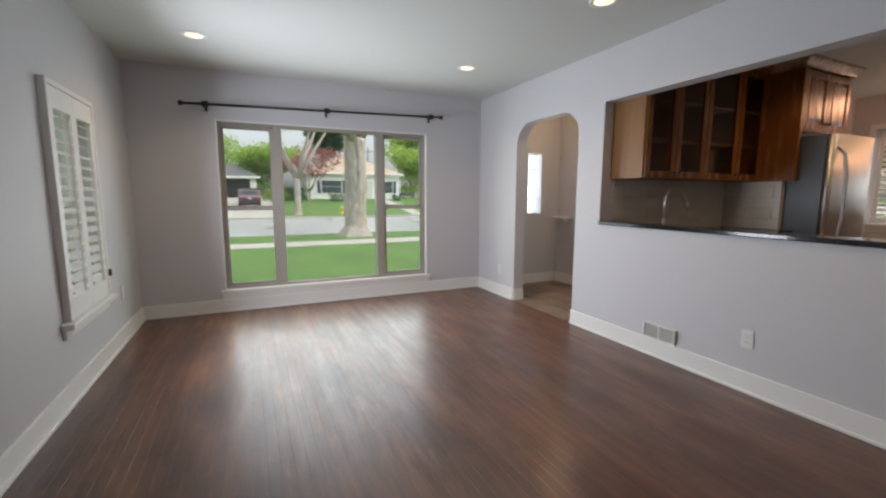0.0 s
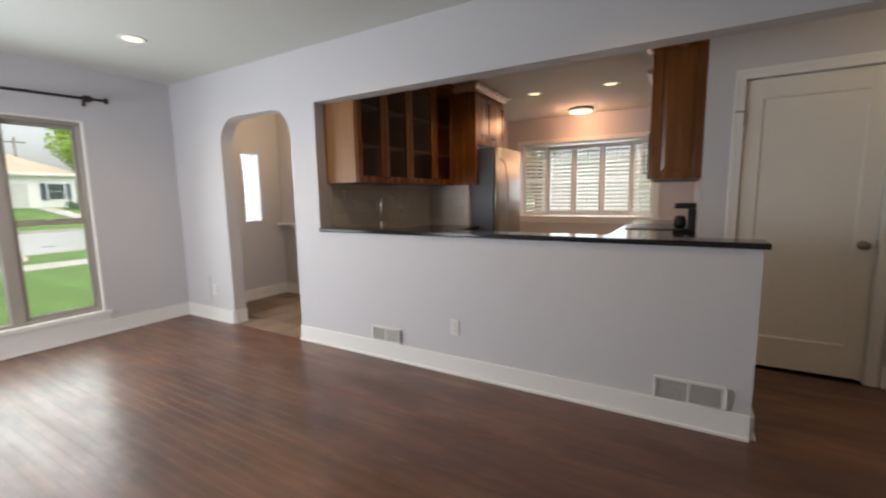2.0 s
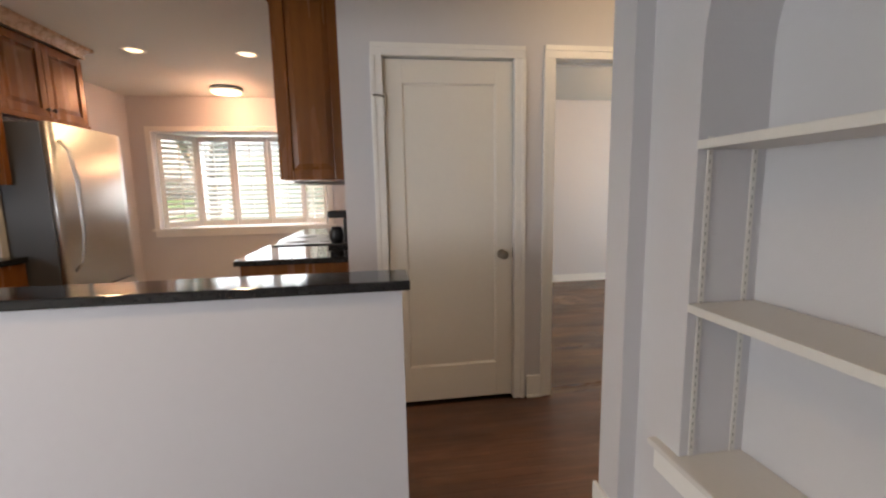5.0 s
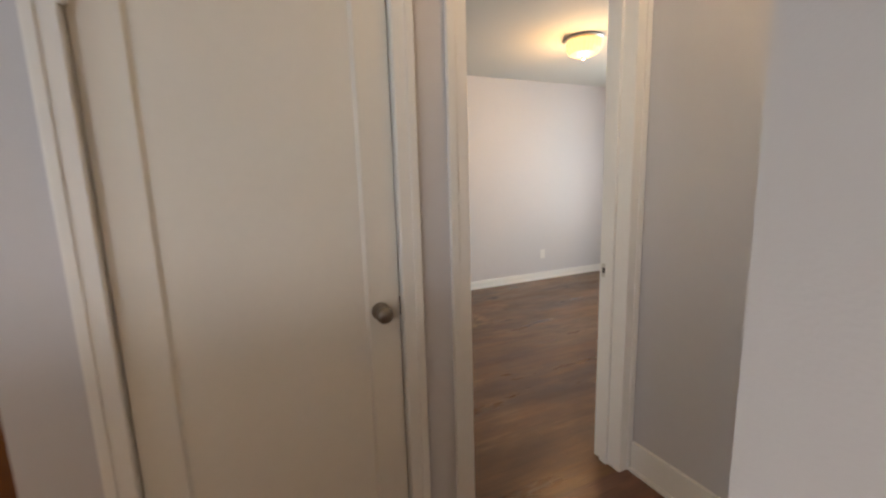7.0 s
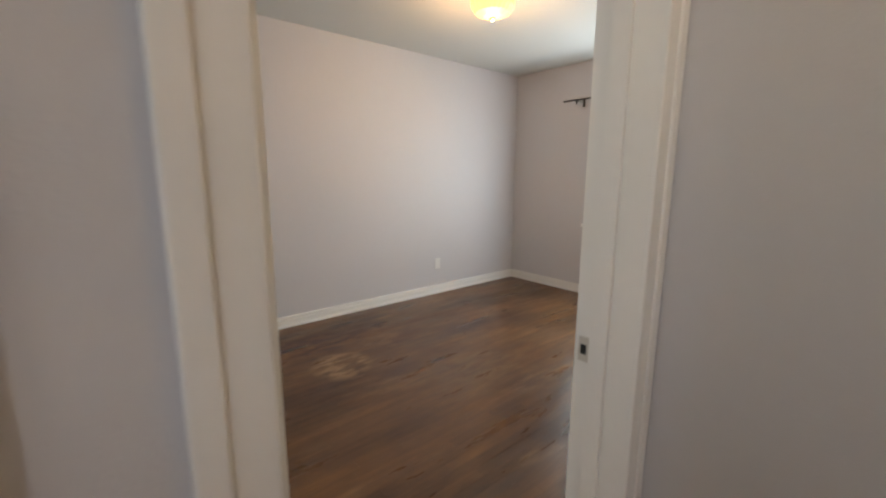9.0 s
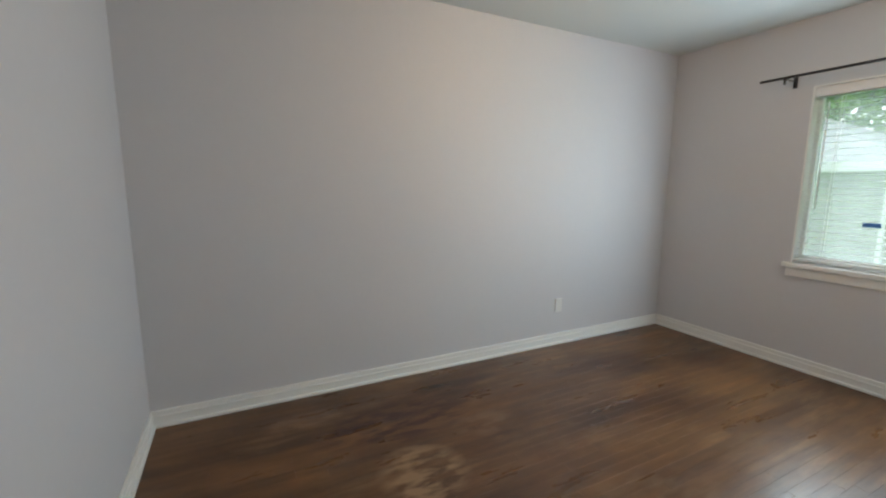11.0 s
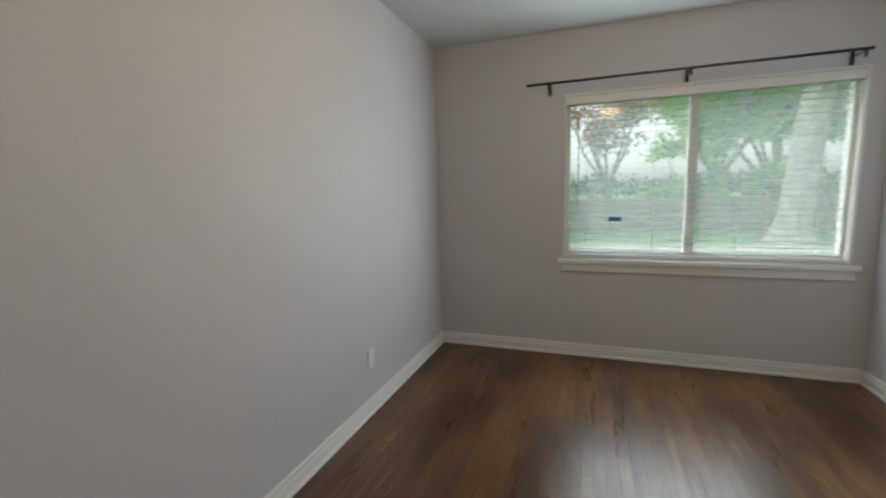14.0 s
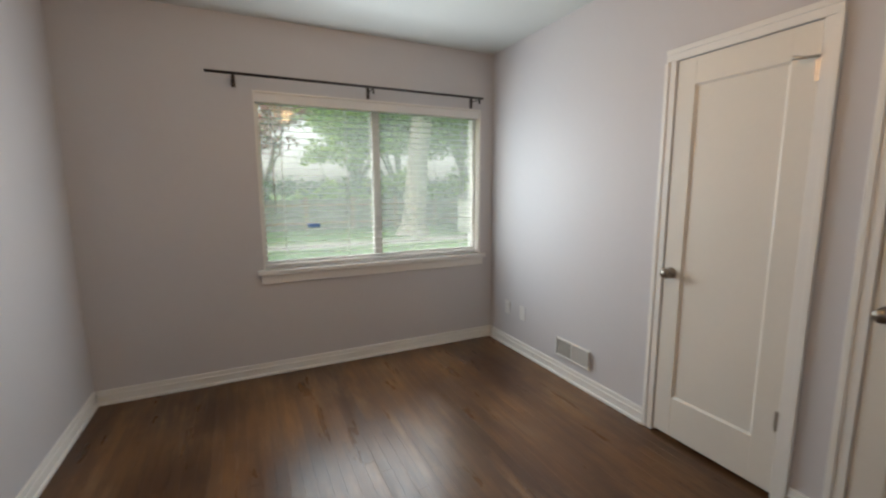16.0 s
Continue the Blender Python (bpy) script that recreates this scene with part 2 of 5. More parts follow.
GRANITE = material("black_granite", (0.012, 0.012, 0.013), 0.10, vary=0.6, scale=60, fine=220, rough_vary=0.03)
STEEL = material("stainless_steel", (0.50, 0.49, 0.47), 0.44, metal=1.0, vary=0.05, stretch=(1, 1, 40), rough_vary=0.04)
DARKSTEEL = material("appliance_side", (0.075, 0.078, 0.082), 0.42, metal=0.3)
KNOBM = material("aged_knob", (0.30, 0.265, 0.225), 0.30, metal=1.0, vary=0.1, scale=20)
NICKEL = material("satin_nickel", (0.60, 0.57, 0.53), 0.36, metal=1.0, vary=0.04)
BRONZE = material("dark_bronze", (0.035, 0.03, 0.028), 0.38, metal=0.7)
BLACK = material("black_plastic", (0.014, 0.014, 0.015), 0.3)
WHITEP = material("white_plastic", (0.72, 0.71, 0.69), 0.35, vary=0.02)
VENTM = material("painted_grille", (0.70, 0.69, 0.66), 0.4, vary=0.05)
# near-black colour, also stands in for shade inside holes, slots and the garage
DARK = material("dark_void", (0.02, 0.02, 0.02), 0.9)
SPLASHGROUT = material("pale_grout", (0.50, 0.48, 0.45), 0.8)
DAMPER = material("damper_mesh", (0.36, 0.345, 0.31), 0.55, vary=0.12, scale=40)
# paler than WOOD: the crowns' gloss highlight is put into the colour
CROWN_LIT = material("crown_wood_lit", (0.42, 0.29, 0.185), 0.28, vary=0.15, scale=4, stretch=(7, 7, 0.7))
# white paint greyed below TRIM: the niche's lighting is put into the colour
SHELF_DIM = material("shelf_paint_dimmed", (0.66, 0.64, 0.60), 0.4, vary=0.04, bump=0.05)
SPLASH = material("backsplash_tile", (0.62, 0.60, 0.56), 0.2, vary=0.03, island="object", spread=0.05)
BRICKTAN = material("window_frame_paint", (0.36, 0.33, 0.29), 0.45, vary=0.05)
# both panes carry glare haze in the glass itself, stronger in the bedroom
GLASS = glass_material("window_glass", clear=0.86, veil=0.012)
HAZY = glass_material("hazy_window_glass", veil=0.16)
SMOKED = glass_material("cabinet_glass", (0.95, 0.88, 0.76), clear=0.85)
CANGLOW = glow_material("lamp_lens", (1.0, 0.76, 0.45), 0.6)
DOMEGLOW = glow_material("lamp_dome", (1.0, 0.56, 0.20), 0.5)
DOMEGLOW.node_tree.nodes["Principled BSDF"].inputs["Base Color"].default_value = (0.36, 0.22, 0.08, 1)
BLINDM = material("blind_slat", (0.78, 0.78, 0.77), 0.45, vary=0.02)


def let_light_through(m, share, tint=(0.78, 0.80, 0.79)):
    """Mixes some translucency into a thin material."""
    n, l = m.node_tree.nodes, m.node_tree.links
    tr, mx = n.new("ShaderNodeBsdfTranslucent"), n.new("ShaderNodeMixShader")
    tr.inputs["Color"].default_value = (*[min(0.9, 1.1 * v) for v in tint], 1)
    mx.inputs[0].default_value = share
    l.new(n["Principled BSDF"].outputs[0], mx.inputs[1])
    l.new(tr.outputs[0], mx.inputs[2])
    l.new(mx.outputs[0], n["Material Output"].inputs["Surface"])


SLATM = material("blind_slat_thin", (0.70, 0.71, 0.71), 0.45, vary=0.02)
let_light_through(SLATM, 0.25)
LOUVREM = material("shutter_louvre", (0.78, 0.77, 0.75), 0.4, vary=0.02)
let_light_through(LOUVREM, 0.1)
GRASS = material("lawn", (0.058, 0.135, 0.020), 0.9, vary=0.35, scale=0.8, fine=9, second=(0.09, 0.165, 0.03), second_scale=0.35)
ROADM = material("wet_asphalt", (0.30, 0.31, 0.32), 0.3, vary=0.2, scale=0.5, fine=20, second=(0.38, 0.38, 0.38), second_scale=0.3)
CONC = material("concrete", (0.36, 0.34, 0.31), 0.8, vary=0.12, scale=1, fine=20)
BARK = material("bark", (0.33, 0.31, 0.295), 0.95, vary=0.7, scale=3.5, fine=14, stretch=(3, 3, 0.8), bump=1.0, bump_scale=6, second=(0.36, 0.295, 0.235), second_scale=0.6)
LEAF = material("green_leaves", (0.27, 0.41, 0.09), 0.7, vary=0.3, scale=0.6, fine=4, island="island")
LEAFD = material("dark_leaves", (0.055, 0.12, 0.045), 0.7, vary=0.3, scale=0.6, fine=4, island="island")
LEAFR = material("red_leaves", (0.27, 0.10, 0.09), 0.7, vary=0.3, scale=0.6, fine=4, island="island")
for _m, _c in ((LEAF, (0.34, 0.46, 0.09)), (LEAFD, (0.07, 0.14, 0.05)), (LEAFR, (0.32, 0.12, 0.11))):
    let_light_through(_m, 0.58, _c)
SIDING = material("white_siding", (0.76, 0.76, 0.74), 0.6, vary=0.05)
TANSIDING = material("tan_siding", (0.40, 0.385, 0.355), 0.6, vary=0.06)
SHINGLE = material("shingle_roof", (0.42, 0.33, 0.25), 0.85, vary=0.2, scale=2, fine=8, island="island")
GSHINGLE = material("grey_shingle", (0.22, 0.22, 0.23), 0.85, vary=0.2, scale=2, fine=8, island="island")
FENCEM = material("weathered_fence", (0.20, 0.17, 0.15), 0.85, vary=0.3, scale=2, fine=20, stretch=(6, 6, 0.7), island="object")
FENCER = material("cedar_post", (0.34, 0.15, 0.08), 0.8, vary=0.2)
CARP = material("car_paint", (0.060, 0.024, 0.045), 0.2, coat=0.6)
YELLOW = material("hydrant_yellow", (0.62, 0.47, 0.05), 0.5)
BLUE = material("blue_sticker", (0.03, 0.12, 0.36), 0.5)
TAILRED = material("tail_lamp", (0.30, 0.015, 0.012), 0.2)


# ---- building helpers ----
class Shape:
    """A bmesh with a few ways to add solid pieces to it."""

    def __init__(self):
        self.bm = bmesh.new()

    def box(self, x0, y0, z0, x1, y1, z1, bevel=0.0):
        x0, x1, y0, y1, z0, z1 = min(x0, x1), max(x0, x1), min(y0, y1), max(y0, y1), min(z0, z1), max(z0, z1)
        tmp = bmesh.new() if bevel else self.bm
        v = [tmp.verts.new(p) for p in ((x0, y0, z0), (x1, y0, z0), (x1, y1, z0), (x0, y1, z0), (x0, y0, z1), (x1, y0, z1), (x1, y1, z1), (x0, y1, z1))]
        for f in ((0, 3, 2, 1), (4, 5, 6, 7), (0, 1, 5, 4), (1, 2, 6, 5), (2, 3, 7, 6), (3, 0, 4, 7)):
            tmp.faces.new([v[i] for i in f])
        if bevel:
            bmesh.ops.bevel(tmp, geom=tmp.edges[:], offset=bevel, segments=2, affect="EDGES", profile=0.6)
            self.take(tmp)
        return self

    def take(self, other, m=None):
        if m is not None:
            other.transform(m)
        me = bpy.data.meshes.new("tmp")
        other.to_mesh(me)
        other.free()
        self.bm.from_mesh(me)
        bpy.data.meshes.remove(me)
        return self

    def prism(self, pts, axis, a, b):
        """pts in the plane across the axis ('x': y,z; 'y': x,z; 'z': x,y), drawn from a to b."""
        def at(p, c):
            return (c, *p) if axis == "x" else (p[0], c, p[1]) if axis == "y" else (*p, c)
        lo, hi = [self.bm.verts.new(at(p, a)) for p in pts], [self.bm.verts.new(at(p, b)) for p in pts]
        k = len(pts)
        fs = [self.bm.faces.new(lo), self.bm.faces.new(hi)]
        fs += [self.bm.faces.new((lo[i], lo[(i + 1) % k], hi[(i + 1) % k], hi[i])) for i in range(k)]
        bmesh.ops.recalc_face_normals(self.bm, faces=fs)
        return self

    def lathe(self, profile, m=None, n=20):
        """profile: (radius, height) up the z axis."""
        tmp = bmesh.new()
        rings = [[tmp.verts.new((r * math.cos(2 * math.pi * i / n), r * math.sin(2 * math.pi * i / n), z)) for i in range(n)] for r, z in profile]
        for a, b in zip(rings, rings[1:]):
            for i in range(n):
                tmp.faces.new((a[i], a[(i + 1) % n], b[(i + 1) % n], b[i]))
        tmp.faces.new(rings[0][::-1])
        tmp.faces.new(rings[-1])
        for f in tmp.faces:
            f.smooth = True
        return self.take(tmp, m)

    def tube(self, pts, radii, n=12):
        """A round bar along points, with a radius at each."""
        pts = [Vector(p) for p in pts]
        radii = radii if isinstance(radii, (list, tuple)) else [radii] * len(pts)
        rings = []
        side = None
        for i, p in enumerate(pts):
            d = (pts[min(i + 1, len(pts) - 1)] - pts[max(i - 1, 0)]).normalized()
            if side is None:
                side = d.orthogonal().normalized()
            side = (side - side.dot(d) * d).normalized()
            up = d.cross(side)
            rings.append([self.bm.verts.new(p + radii[i] * (math.cos(2 * math.pi * k / n) * side + math.sin(2 * math.pi * k / n) * up)) for k in range(n)])
        for a, b in zip(rings, rings[1:]):
            for k in range(n):
                self.bm.faces.new((a[k], a[(k + 1) % n], b[(k + 1) % n], b[k])).smooth = True
        self.bm.faces.new(rings[0][::-1])
        self.bm.faces.new(rings[-1])
        return self

    def quad(self, *pts):
        self.bm.faces.new([self.bm.verts.new(p) for p in pts])
        return self

    def mesh(self, name, mat):
        me = bpy.data.meshes.new(name)
        self.bm.to_mesh(me)
        self.bm.free()
        me.materials.append(mat)
        return me


def part(name, shape, mat, parent=None, label=""):
    ob = new(name, shape.mesh(name, mat))
    if parent is not None:
        ob.parent = parent
    return tagged(ob, label)


def thing(name, m, label, category, group=""):
    ob = new(name)
    ob.empty_display_size = 0.1
    ob.matrix_world = m
    return tagged(ob, label, category, group)


def structure(name, shape, mat, label, category, parent=None):
    return tagged(part(name, shape, mat, parent), label, category, "", "structure")


def slab(axis, a0, a1, u0, u1, z0, z1, holes=()):
    """A wall across the axis with openings (u0, u1, z0, z1) cut right through."""
    us = sorted({u0, u1, *[h[0] for h in holes], *[h[1] for h in holes]})
    zs = sorted({z0, z1, *[h[2] for h in holes], *[h[3] for h in holes]})
    solid = lambda i, k: 0 <= i < len(us) - 1 and 0 <= k < len(zs) - 1 and not any(
        h[0] - 1e-6 < us[i] and us[i + 1] < h[1] + 1e-6 and h[2] - 1e-6 < zs[k] and zs[k + 1] < h[3] + 1e-6 for h in holes)
    s = Shape()
    pt = (lambda a, u, z: (a, u, z)) if axis == "x" else (lambda a, u, z: (u, a, z))
    for i in range(len(us) - 1):
        for k in range(len(zs) - 1):
            if not solid(i, k):
                continue
            u, v, z, w = us[i], us[i + 1], zs[k], zs[k + 1]
            for a in (a0, a1):
                s.quad(pt(a, u, z), pt(a, v, z), pt(a, v, w), pt(a, u, w))
            for di, dk, (p, q) in ((-1, 0, ((u, z), (u, w))), (1, 0, ((v, z), (v, w))), (0, -1, ((u, z), (v, z))), (0, 1, ((u, w), (v, w)))):
                if not solid(i + di, k + dk):
                    s.quad(pt(a0, *p), pt(a1, *p), pt(a1, *q), pt(a0, *q))
    bmesh.ops.remove_doubles(s.bm, verts=s.bm.verts[:], dist=1e-5)
    bmesh.ops.recalc_face_normals(s.bm, faces=s.bm.faces[:])
    return s


H = 2.465

# ---- walls ----
structure("wall_north", slab("y", 0, 0.2, -4.0, 0, 0, H, [(-3.08, -0.77, 0.22, 1.99)]), WALL, "light grey painted front wall with a wide picture window", "wall")
s = slab("x", 0, 0.13, -6.86, 0.2, 0, H, [(-1.82, -0.83, 0, 2.035), (-5.85, -2.12, 0.985, 2.035), (-5.85, -5.10, 0, 0.985)])
R = 0.24
for yc, sg in ((-0.83, -1), (-1.82, 1)):
    arc = [(yc + sg * R * (1 - math.cos(a)), 2.035 - R * (1 - math.sin(a))) for a in [i * math.pi / 16 for i in range(9)]]
    s.prism([(yc, 2.035)] + arc, "x", 0.0, 0.13)
structure("wall_east", s, WALL, "light grey partition wall with an arched doorway and a long pass-through", "wall")
s = slab("y", -6.13, -5.915, -4.02, 0, 0, H, [(-0.95, -0.21, 0.45, 2.03)])
for xc, sg in ((-0.95, 1), (-0.21, -1)):
    arc = [(xc + sg * 0.369 * (1 - math.cos(a)), 2.03 - 0.37 * (1 - math.sin(a))) for a in [i * math.pi / 20 for i in range(11)]]
    s.prism([(xc, 2.03)] + arc, "y", -6.13, -5.915)
s.box(-1.2, -6.22, 0.3, -0.004, -6.13, 2.3)
structure("wall_south", s, WALL, "light grey painted wall with an arched shelf niche", "wall")
structure("wall_west", slab("x", -4.0, -3.82, -6.13, 0, 0, H, [(-1.81, -1.09, 0.50, 1.86)]), WALL, "light grey painted side wall with a shuttered window", "wall")
structure("wall_vestibule_north", slab("y", -0.1, 0.2, 0.13, 1.36, 0, H, [(0.70, 0.93, 0.99, 1.81)]), WALL, "painted entry wall with a glass block window", "wall")
structure("wall_vestibule_east", slab("x", 1.24, 1.36, -1.99, -0.1, 0, H), WALL, "plain painted entry wall", "wall")
structure("wall_kitchen_north", slab("y", -2.12, -1.99, 0.13, 4.45, 0, H), WALL, "painted kitchen wall behind the glass cabinets", "wall")
structure("wall_kitchen_east", slab("x", 4.25, 4.45, -4.85, -2.12, 0, H, [(-4.36, -2.36, 0.90, 2.06)]), WALL, "painted kitchen wall with a bay window", "wall")
structure("wall_kitchen_south", slab("y", -4.97, -4.85, 1.10, 4.45, 0, H), WALL, "painted kitchen wall beside the hall", "wall")
structure("wall_hall_east", slab("x", 1.10, 1.235, -6.86, -4.97, 0, H, [(-5.83, -5.06, 0, 2.03), (-6.802, -6.039, 0, 2.036)]), WALL, "painted hall wall with a closet door and a bedroom doorway", "wall")
# unseen wall, added to keep outside light from leaking through the closet
structure("wall_closet_end", slab("x", 4.25, 4.45, -5.84, -4.97, 0, H), WALL, "unseen plain wall that closes the closet end against outside light", "wall")
structure("wall_hall_south", slab("y", -6.98, -6.86, 0.0, 1.15, 0, H), WALL, "painted wall at the end of the hall", "wall")
structure("wall_bedroom_north", slab("y", -5.96, -5.84, 1.235, 4.19, 0, H), WALL, "light grey bedroom wall behind the door", "wall")
structure("wall_bedroom_east", slab("x", 4.19, 4.36, -10.05, -5.84, 0, H), WALL, "large plain light grey bedroom wall", "wall")
structure("wall_bedroom_south", slab("y", -10.26, -10.05, 1.0, 4.36, 0, H, [(1.39, 3.16, 0.775, 2.005)]), WALL, "light grey bedroom wall with a wide window", "wall")
structure("wall_bedroom_west", slab("x", 1.15, 1.27, -10.05, -6.86, 0, H, [(-8.34, -7.755, 0, 1.965), (-7.52, -6.93, 0, 1.965)]), WALL, "light grey bedroom wall with two closet doors", "wall")
# unseen wall, added to block light behind the bedroom closets
structure("wall_closet", slab("x", 0.55, 0.67, -10.05, -6.98, 0, H), WALL, "unseen plain wall that closes the bedroom closets against outside light", "wall")
structure("ceiling", Shape().box(-4.02, -10.36, H, 4.45, 0.2, H + 0.15), CEIL, "smooth white painted ceiling", "ceiling")
structure("floor", Shape().box(-4.02, -10.36, -0.2, 4.45, 0.2, -0.014), SUBFLOOR, "dark subfloor under the hardwood", "floor")

# ---- trim ----
def run_trim(name, segs, h, t, label, cap=0.0):
    """Baseboard pieces: (x0, y0, x1, y1, nx, ny), with the wall's normal."""
    for x0, y0, x1, y1, nx, ny in segs:
        s = Shape()
        xa, xb, ya, yb = min(x0, x1), max(x0, x1), min(y0, y1), max(y0, y1)
        if nx:
            s.box(x0, ya, 0, x0 + nx * t, yb, h, 0.004)
            s.box(x0, ya, 0, x0 + nx * (t + 0.012), yb, 0.018, 0.004)
            if cap:
                s.box(x0, ya, h * 0.62, x0 + nx * (t + 0.006), yb, h * 0.70, 0.003)
        else:
            s.box(xa, y0, 0, xb, y0 + ny * t, h, 0.004)
            s.box(xa, y0, 0, xb, y0 + ny * (t + 0.012), 0.018, 0.004)
            if cap:
                s.box(xa, y0, h * 0.62, xb, y0 + ny * (t + 0.006), h * 0.70, 0.003)
        structure(name, s, TRIM, label, "baseboard")


run_trim("baseboard", [(-3.82, -0.0, -0.0, -0.0, 0, -1), (-3.82, -5.9, -3.82, -0.018, 1, 0), (0, -0.83, 0, -0.018, -1, 0), (0, -5.10, 0, -1.82, -1, 0),
                       (0, -0.83, 0.13, -0.83, 0, -1), (0, -1.82, 0.13, -1.82, 0, 1),
                       (0, -5.897, 0, -5.85, -1, 0), (-0.018, -5.85, 0.148, -5.85, 0, 1), (-3.80, -5.915, -0.018, -5.915, 0, 1), (-0.0, -5.10, 0.13, -5.10, 0, -1)],
         0.135, 0.016, "tall white painted baseboard along the living room wall")
run_trim("baseboard", [(0.13, -0.1, 1.24, -0.1, 0, -1), (1.24, -1.99, 1.24, -0.118, -1, 0)], 0.135, 0.016, "tall white painted baseboard in the entry")
run_trim("baseboard", [(1.10, -5.985, 1.10, -5.895, -1, 0), (0.13, -6.86, 1.08, -6.86, 0, 1), (1.10, -5.025, 1.10, -4.86, -1, 0), (0.13, -6.84, 0.13, -5.86, 1, 0)],
         0.14, 0.016, "white painted baseboard in the hall")
run_trim("baseboard", [(4.19, -10.05, 4.19, -5.96, -1, 0), (1.27, -10.05, 4.172, -10.05, 0, 1), (1.27, -10.032, 1.27, -8.40, 1, 0), (1.27, -7.69, 1.27, -7.585, 1, 0), (1.26, -5.96, 4.172, -5.96, 0, -1)],
         0.096, 0.013, "low white moulded baseboard in the bedroom", 0.6)


def casing(name, axis, a, out, u0, u1, z1, w=0.055, t=0.018, label="white painted door casing", sides=(1, 1)):
    """A door's casing on the face a of a wall; out: the way it stands proud."""
    s = Shape()

    def bar(ua, ub, za, zb):
        lo, hi = a, a + out * t
        for k, (d0, d1, p) in enumerate(((0, 1, 0.7), (0.72, 1, 1.0))):
            if axis == "x":
                s.box(lo, ua, za, a + out * t * p, ub, zb, 0.003)
            else:
                s.box(ua, lo, za, ub, a + out * t * p, zb, 0.003)
            if ub - ua > zb - za:
                za, zb = za + (zb - za) * 0.62, zb + 0.004
            elif ua < u0:
                ua, ub = ua - 0.004, ua + (ub - ua) * 0.36
            else:
                ua, ub = ub - (ub - ua) * 0.36, ub + 0.004
    if sides[0]:
        bar(u0 - w, u0, 0, z1)
    if sides[1]:
        bar(u1, u1 + w, 0, z1)
    bar(u0 - w * sides[0], u1 + w * sides[1], z1, z1 + w)
    return structure(name, s, TRIM, label, "door casing")


def lining(name, u0, u1, x0, x1, z1, t=0.016, stop=None):
    """Jambs and head of an opening through a wall across x."""
    s = Shape()
    s.box(x0, u0, 0, x1, u0 + t, z1)
    s.box(x0, u1 - t, 0, x1, u1, z1)
    s.box(x0, u0 + t, z1 - t, x1, u1 - t, z1)
    if stop is not None:
        s.box(stop - 0.04, u0 + t, 0, stop, u0 + t + 0.012, z1 - t)
        s.box(stop - 0.04, u1 - t - 0.026, 0, stop, u1 - t, z1 - t)
        s.box(stop - 0.04, u0 + t, z1 - t - 0.012, stop, u1 - t, z1 - t)
    return structure(name, s, TRIM, "white painted door lining", "door frame")


casing("trim_closet_door", "x", 1.10, -1, -5.815, -5.075, 2.015, 0.060)
lining("trim_closet_lining", -5.83, -5.06, 1.0985, 1.236, 2.03)
# strip added to stop light showing through the closet door's gaps
structure("trim_closet_stop", Shape().box(1.1545, -5.814, 0, 1.172, -5.795, 1.995).box(1.1545, -5.095, 0, 1.172, -5.076, 1.995).box(1.1545, -5.814, 1.995, 1.172, -5.076, 2.014), TRIM, "white painted door stop behind the closet door, added to block light", "door frame")
casing("trim_bedroom_doorway", "x", 1.10, -1, -6.786, -6.055, 2.02, 0.066, sides=(1, 1))
lining("trim_bedroom_lining", -6.802, -6.039, 1.0985, 1.237, 2.036, stop=1.195)
casing("trim_wardrobe_door", "x", 1.27, 1, -8.34, -7.755, 1.965, 0.056)
casing("trim_second_closet", "x", 1.27, 1, -7.52, -6.93, 1.965, 0.056)


def knob(parent, x, z, y, out, mat=KNOBM):
    """A round door knob on a rose; out: the side it stands on."""
    m = Matrix.Translation((x, y, z)) @ pose(0, 0, 0, -90 * out)
    part("knob", Shape().lathe([(0.028, 0), (0.028, 0.006), (0.012, 0.010), (0.010, 0.026), (0.020, 0.034), (0.0265, 0.046), (0.026, 0.056), (0.018, 0.063), (0.004, 0.066)], m, 24), mat, parent, "round aged nickel knob")


def panel_door(name, m, w, h, label, knob_x, hinge_x, faces=(1,), t=0.035, knob_z=0.9, frame_w=0.10, pivot=False):
    """A one-panel door: x along its width from 0, y its thickness from 0 to t, z up."""
    d = thing(name, m, label, "door")
    st, bot, top = frame_w, 0.235, 0.125
    part("stile", Shape().box(0, 0, 0.02, st, t, h, 0.002), DOORP, d)
    part("stile", Shape().box(w - st, 0, 0.02, w, t, h, 0.002), DOORP, d)
    part("rail", Shape().box(st, 0.0005, 0.02, w - st, t - 0.0005, bot, 0.002), DOORP, d)
    part("rail", Shape().box(st, 0.0005, h - top, w - st, t - 0.0005, h, 0.002), DOORP, d)
    part("panel", Shape().box(st - 0.002, 0.011, bot - 0.002, w - st + 0.002, t - 0.011, h - top + 0.002), DOORP, d, "recessed flat panel")
    for y0, y1 in ((0.001, 0.011), (t - 0.011, t - 0.001)):
        s = Shape()
        e = 0.009
        a, b, c, g = st, w - st, bot, h - top
        yo, yi = (y0, y1) if y0 < t / 2 else (y1, y0)
        for p0, p1, q0, q1 in (((a, c), (b, c), (a + e, c + e), (b - e, c + e)), ((a, g), (b, g), (a + e, g - e), (b - e, g - e)),
                               ((a, c), (a, g), (a + e, c + e), (a + e, g - e)), ((b, c), (b, g), (b - e, c + e), (b - e, g - e))):
            s.quad((p0[0], yo, p0[1]), (p1[0], yo, p1[1]), (q1[0], yi, q1[1]), (q0[0], yi, q0[1]))
        part("moulding", s, DOORP, d)
    for f in faces:
        knob(d, knob_x, knob_z, 0 if f < 0 else t, f)
    return d


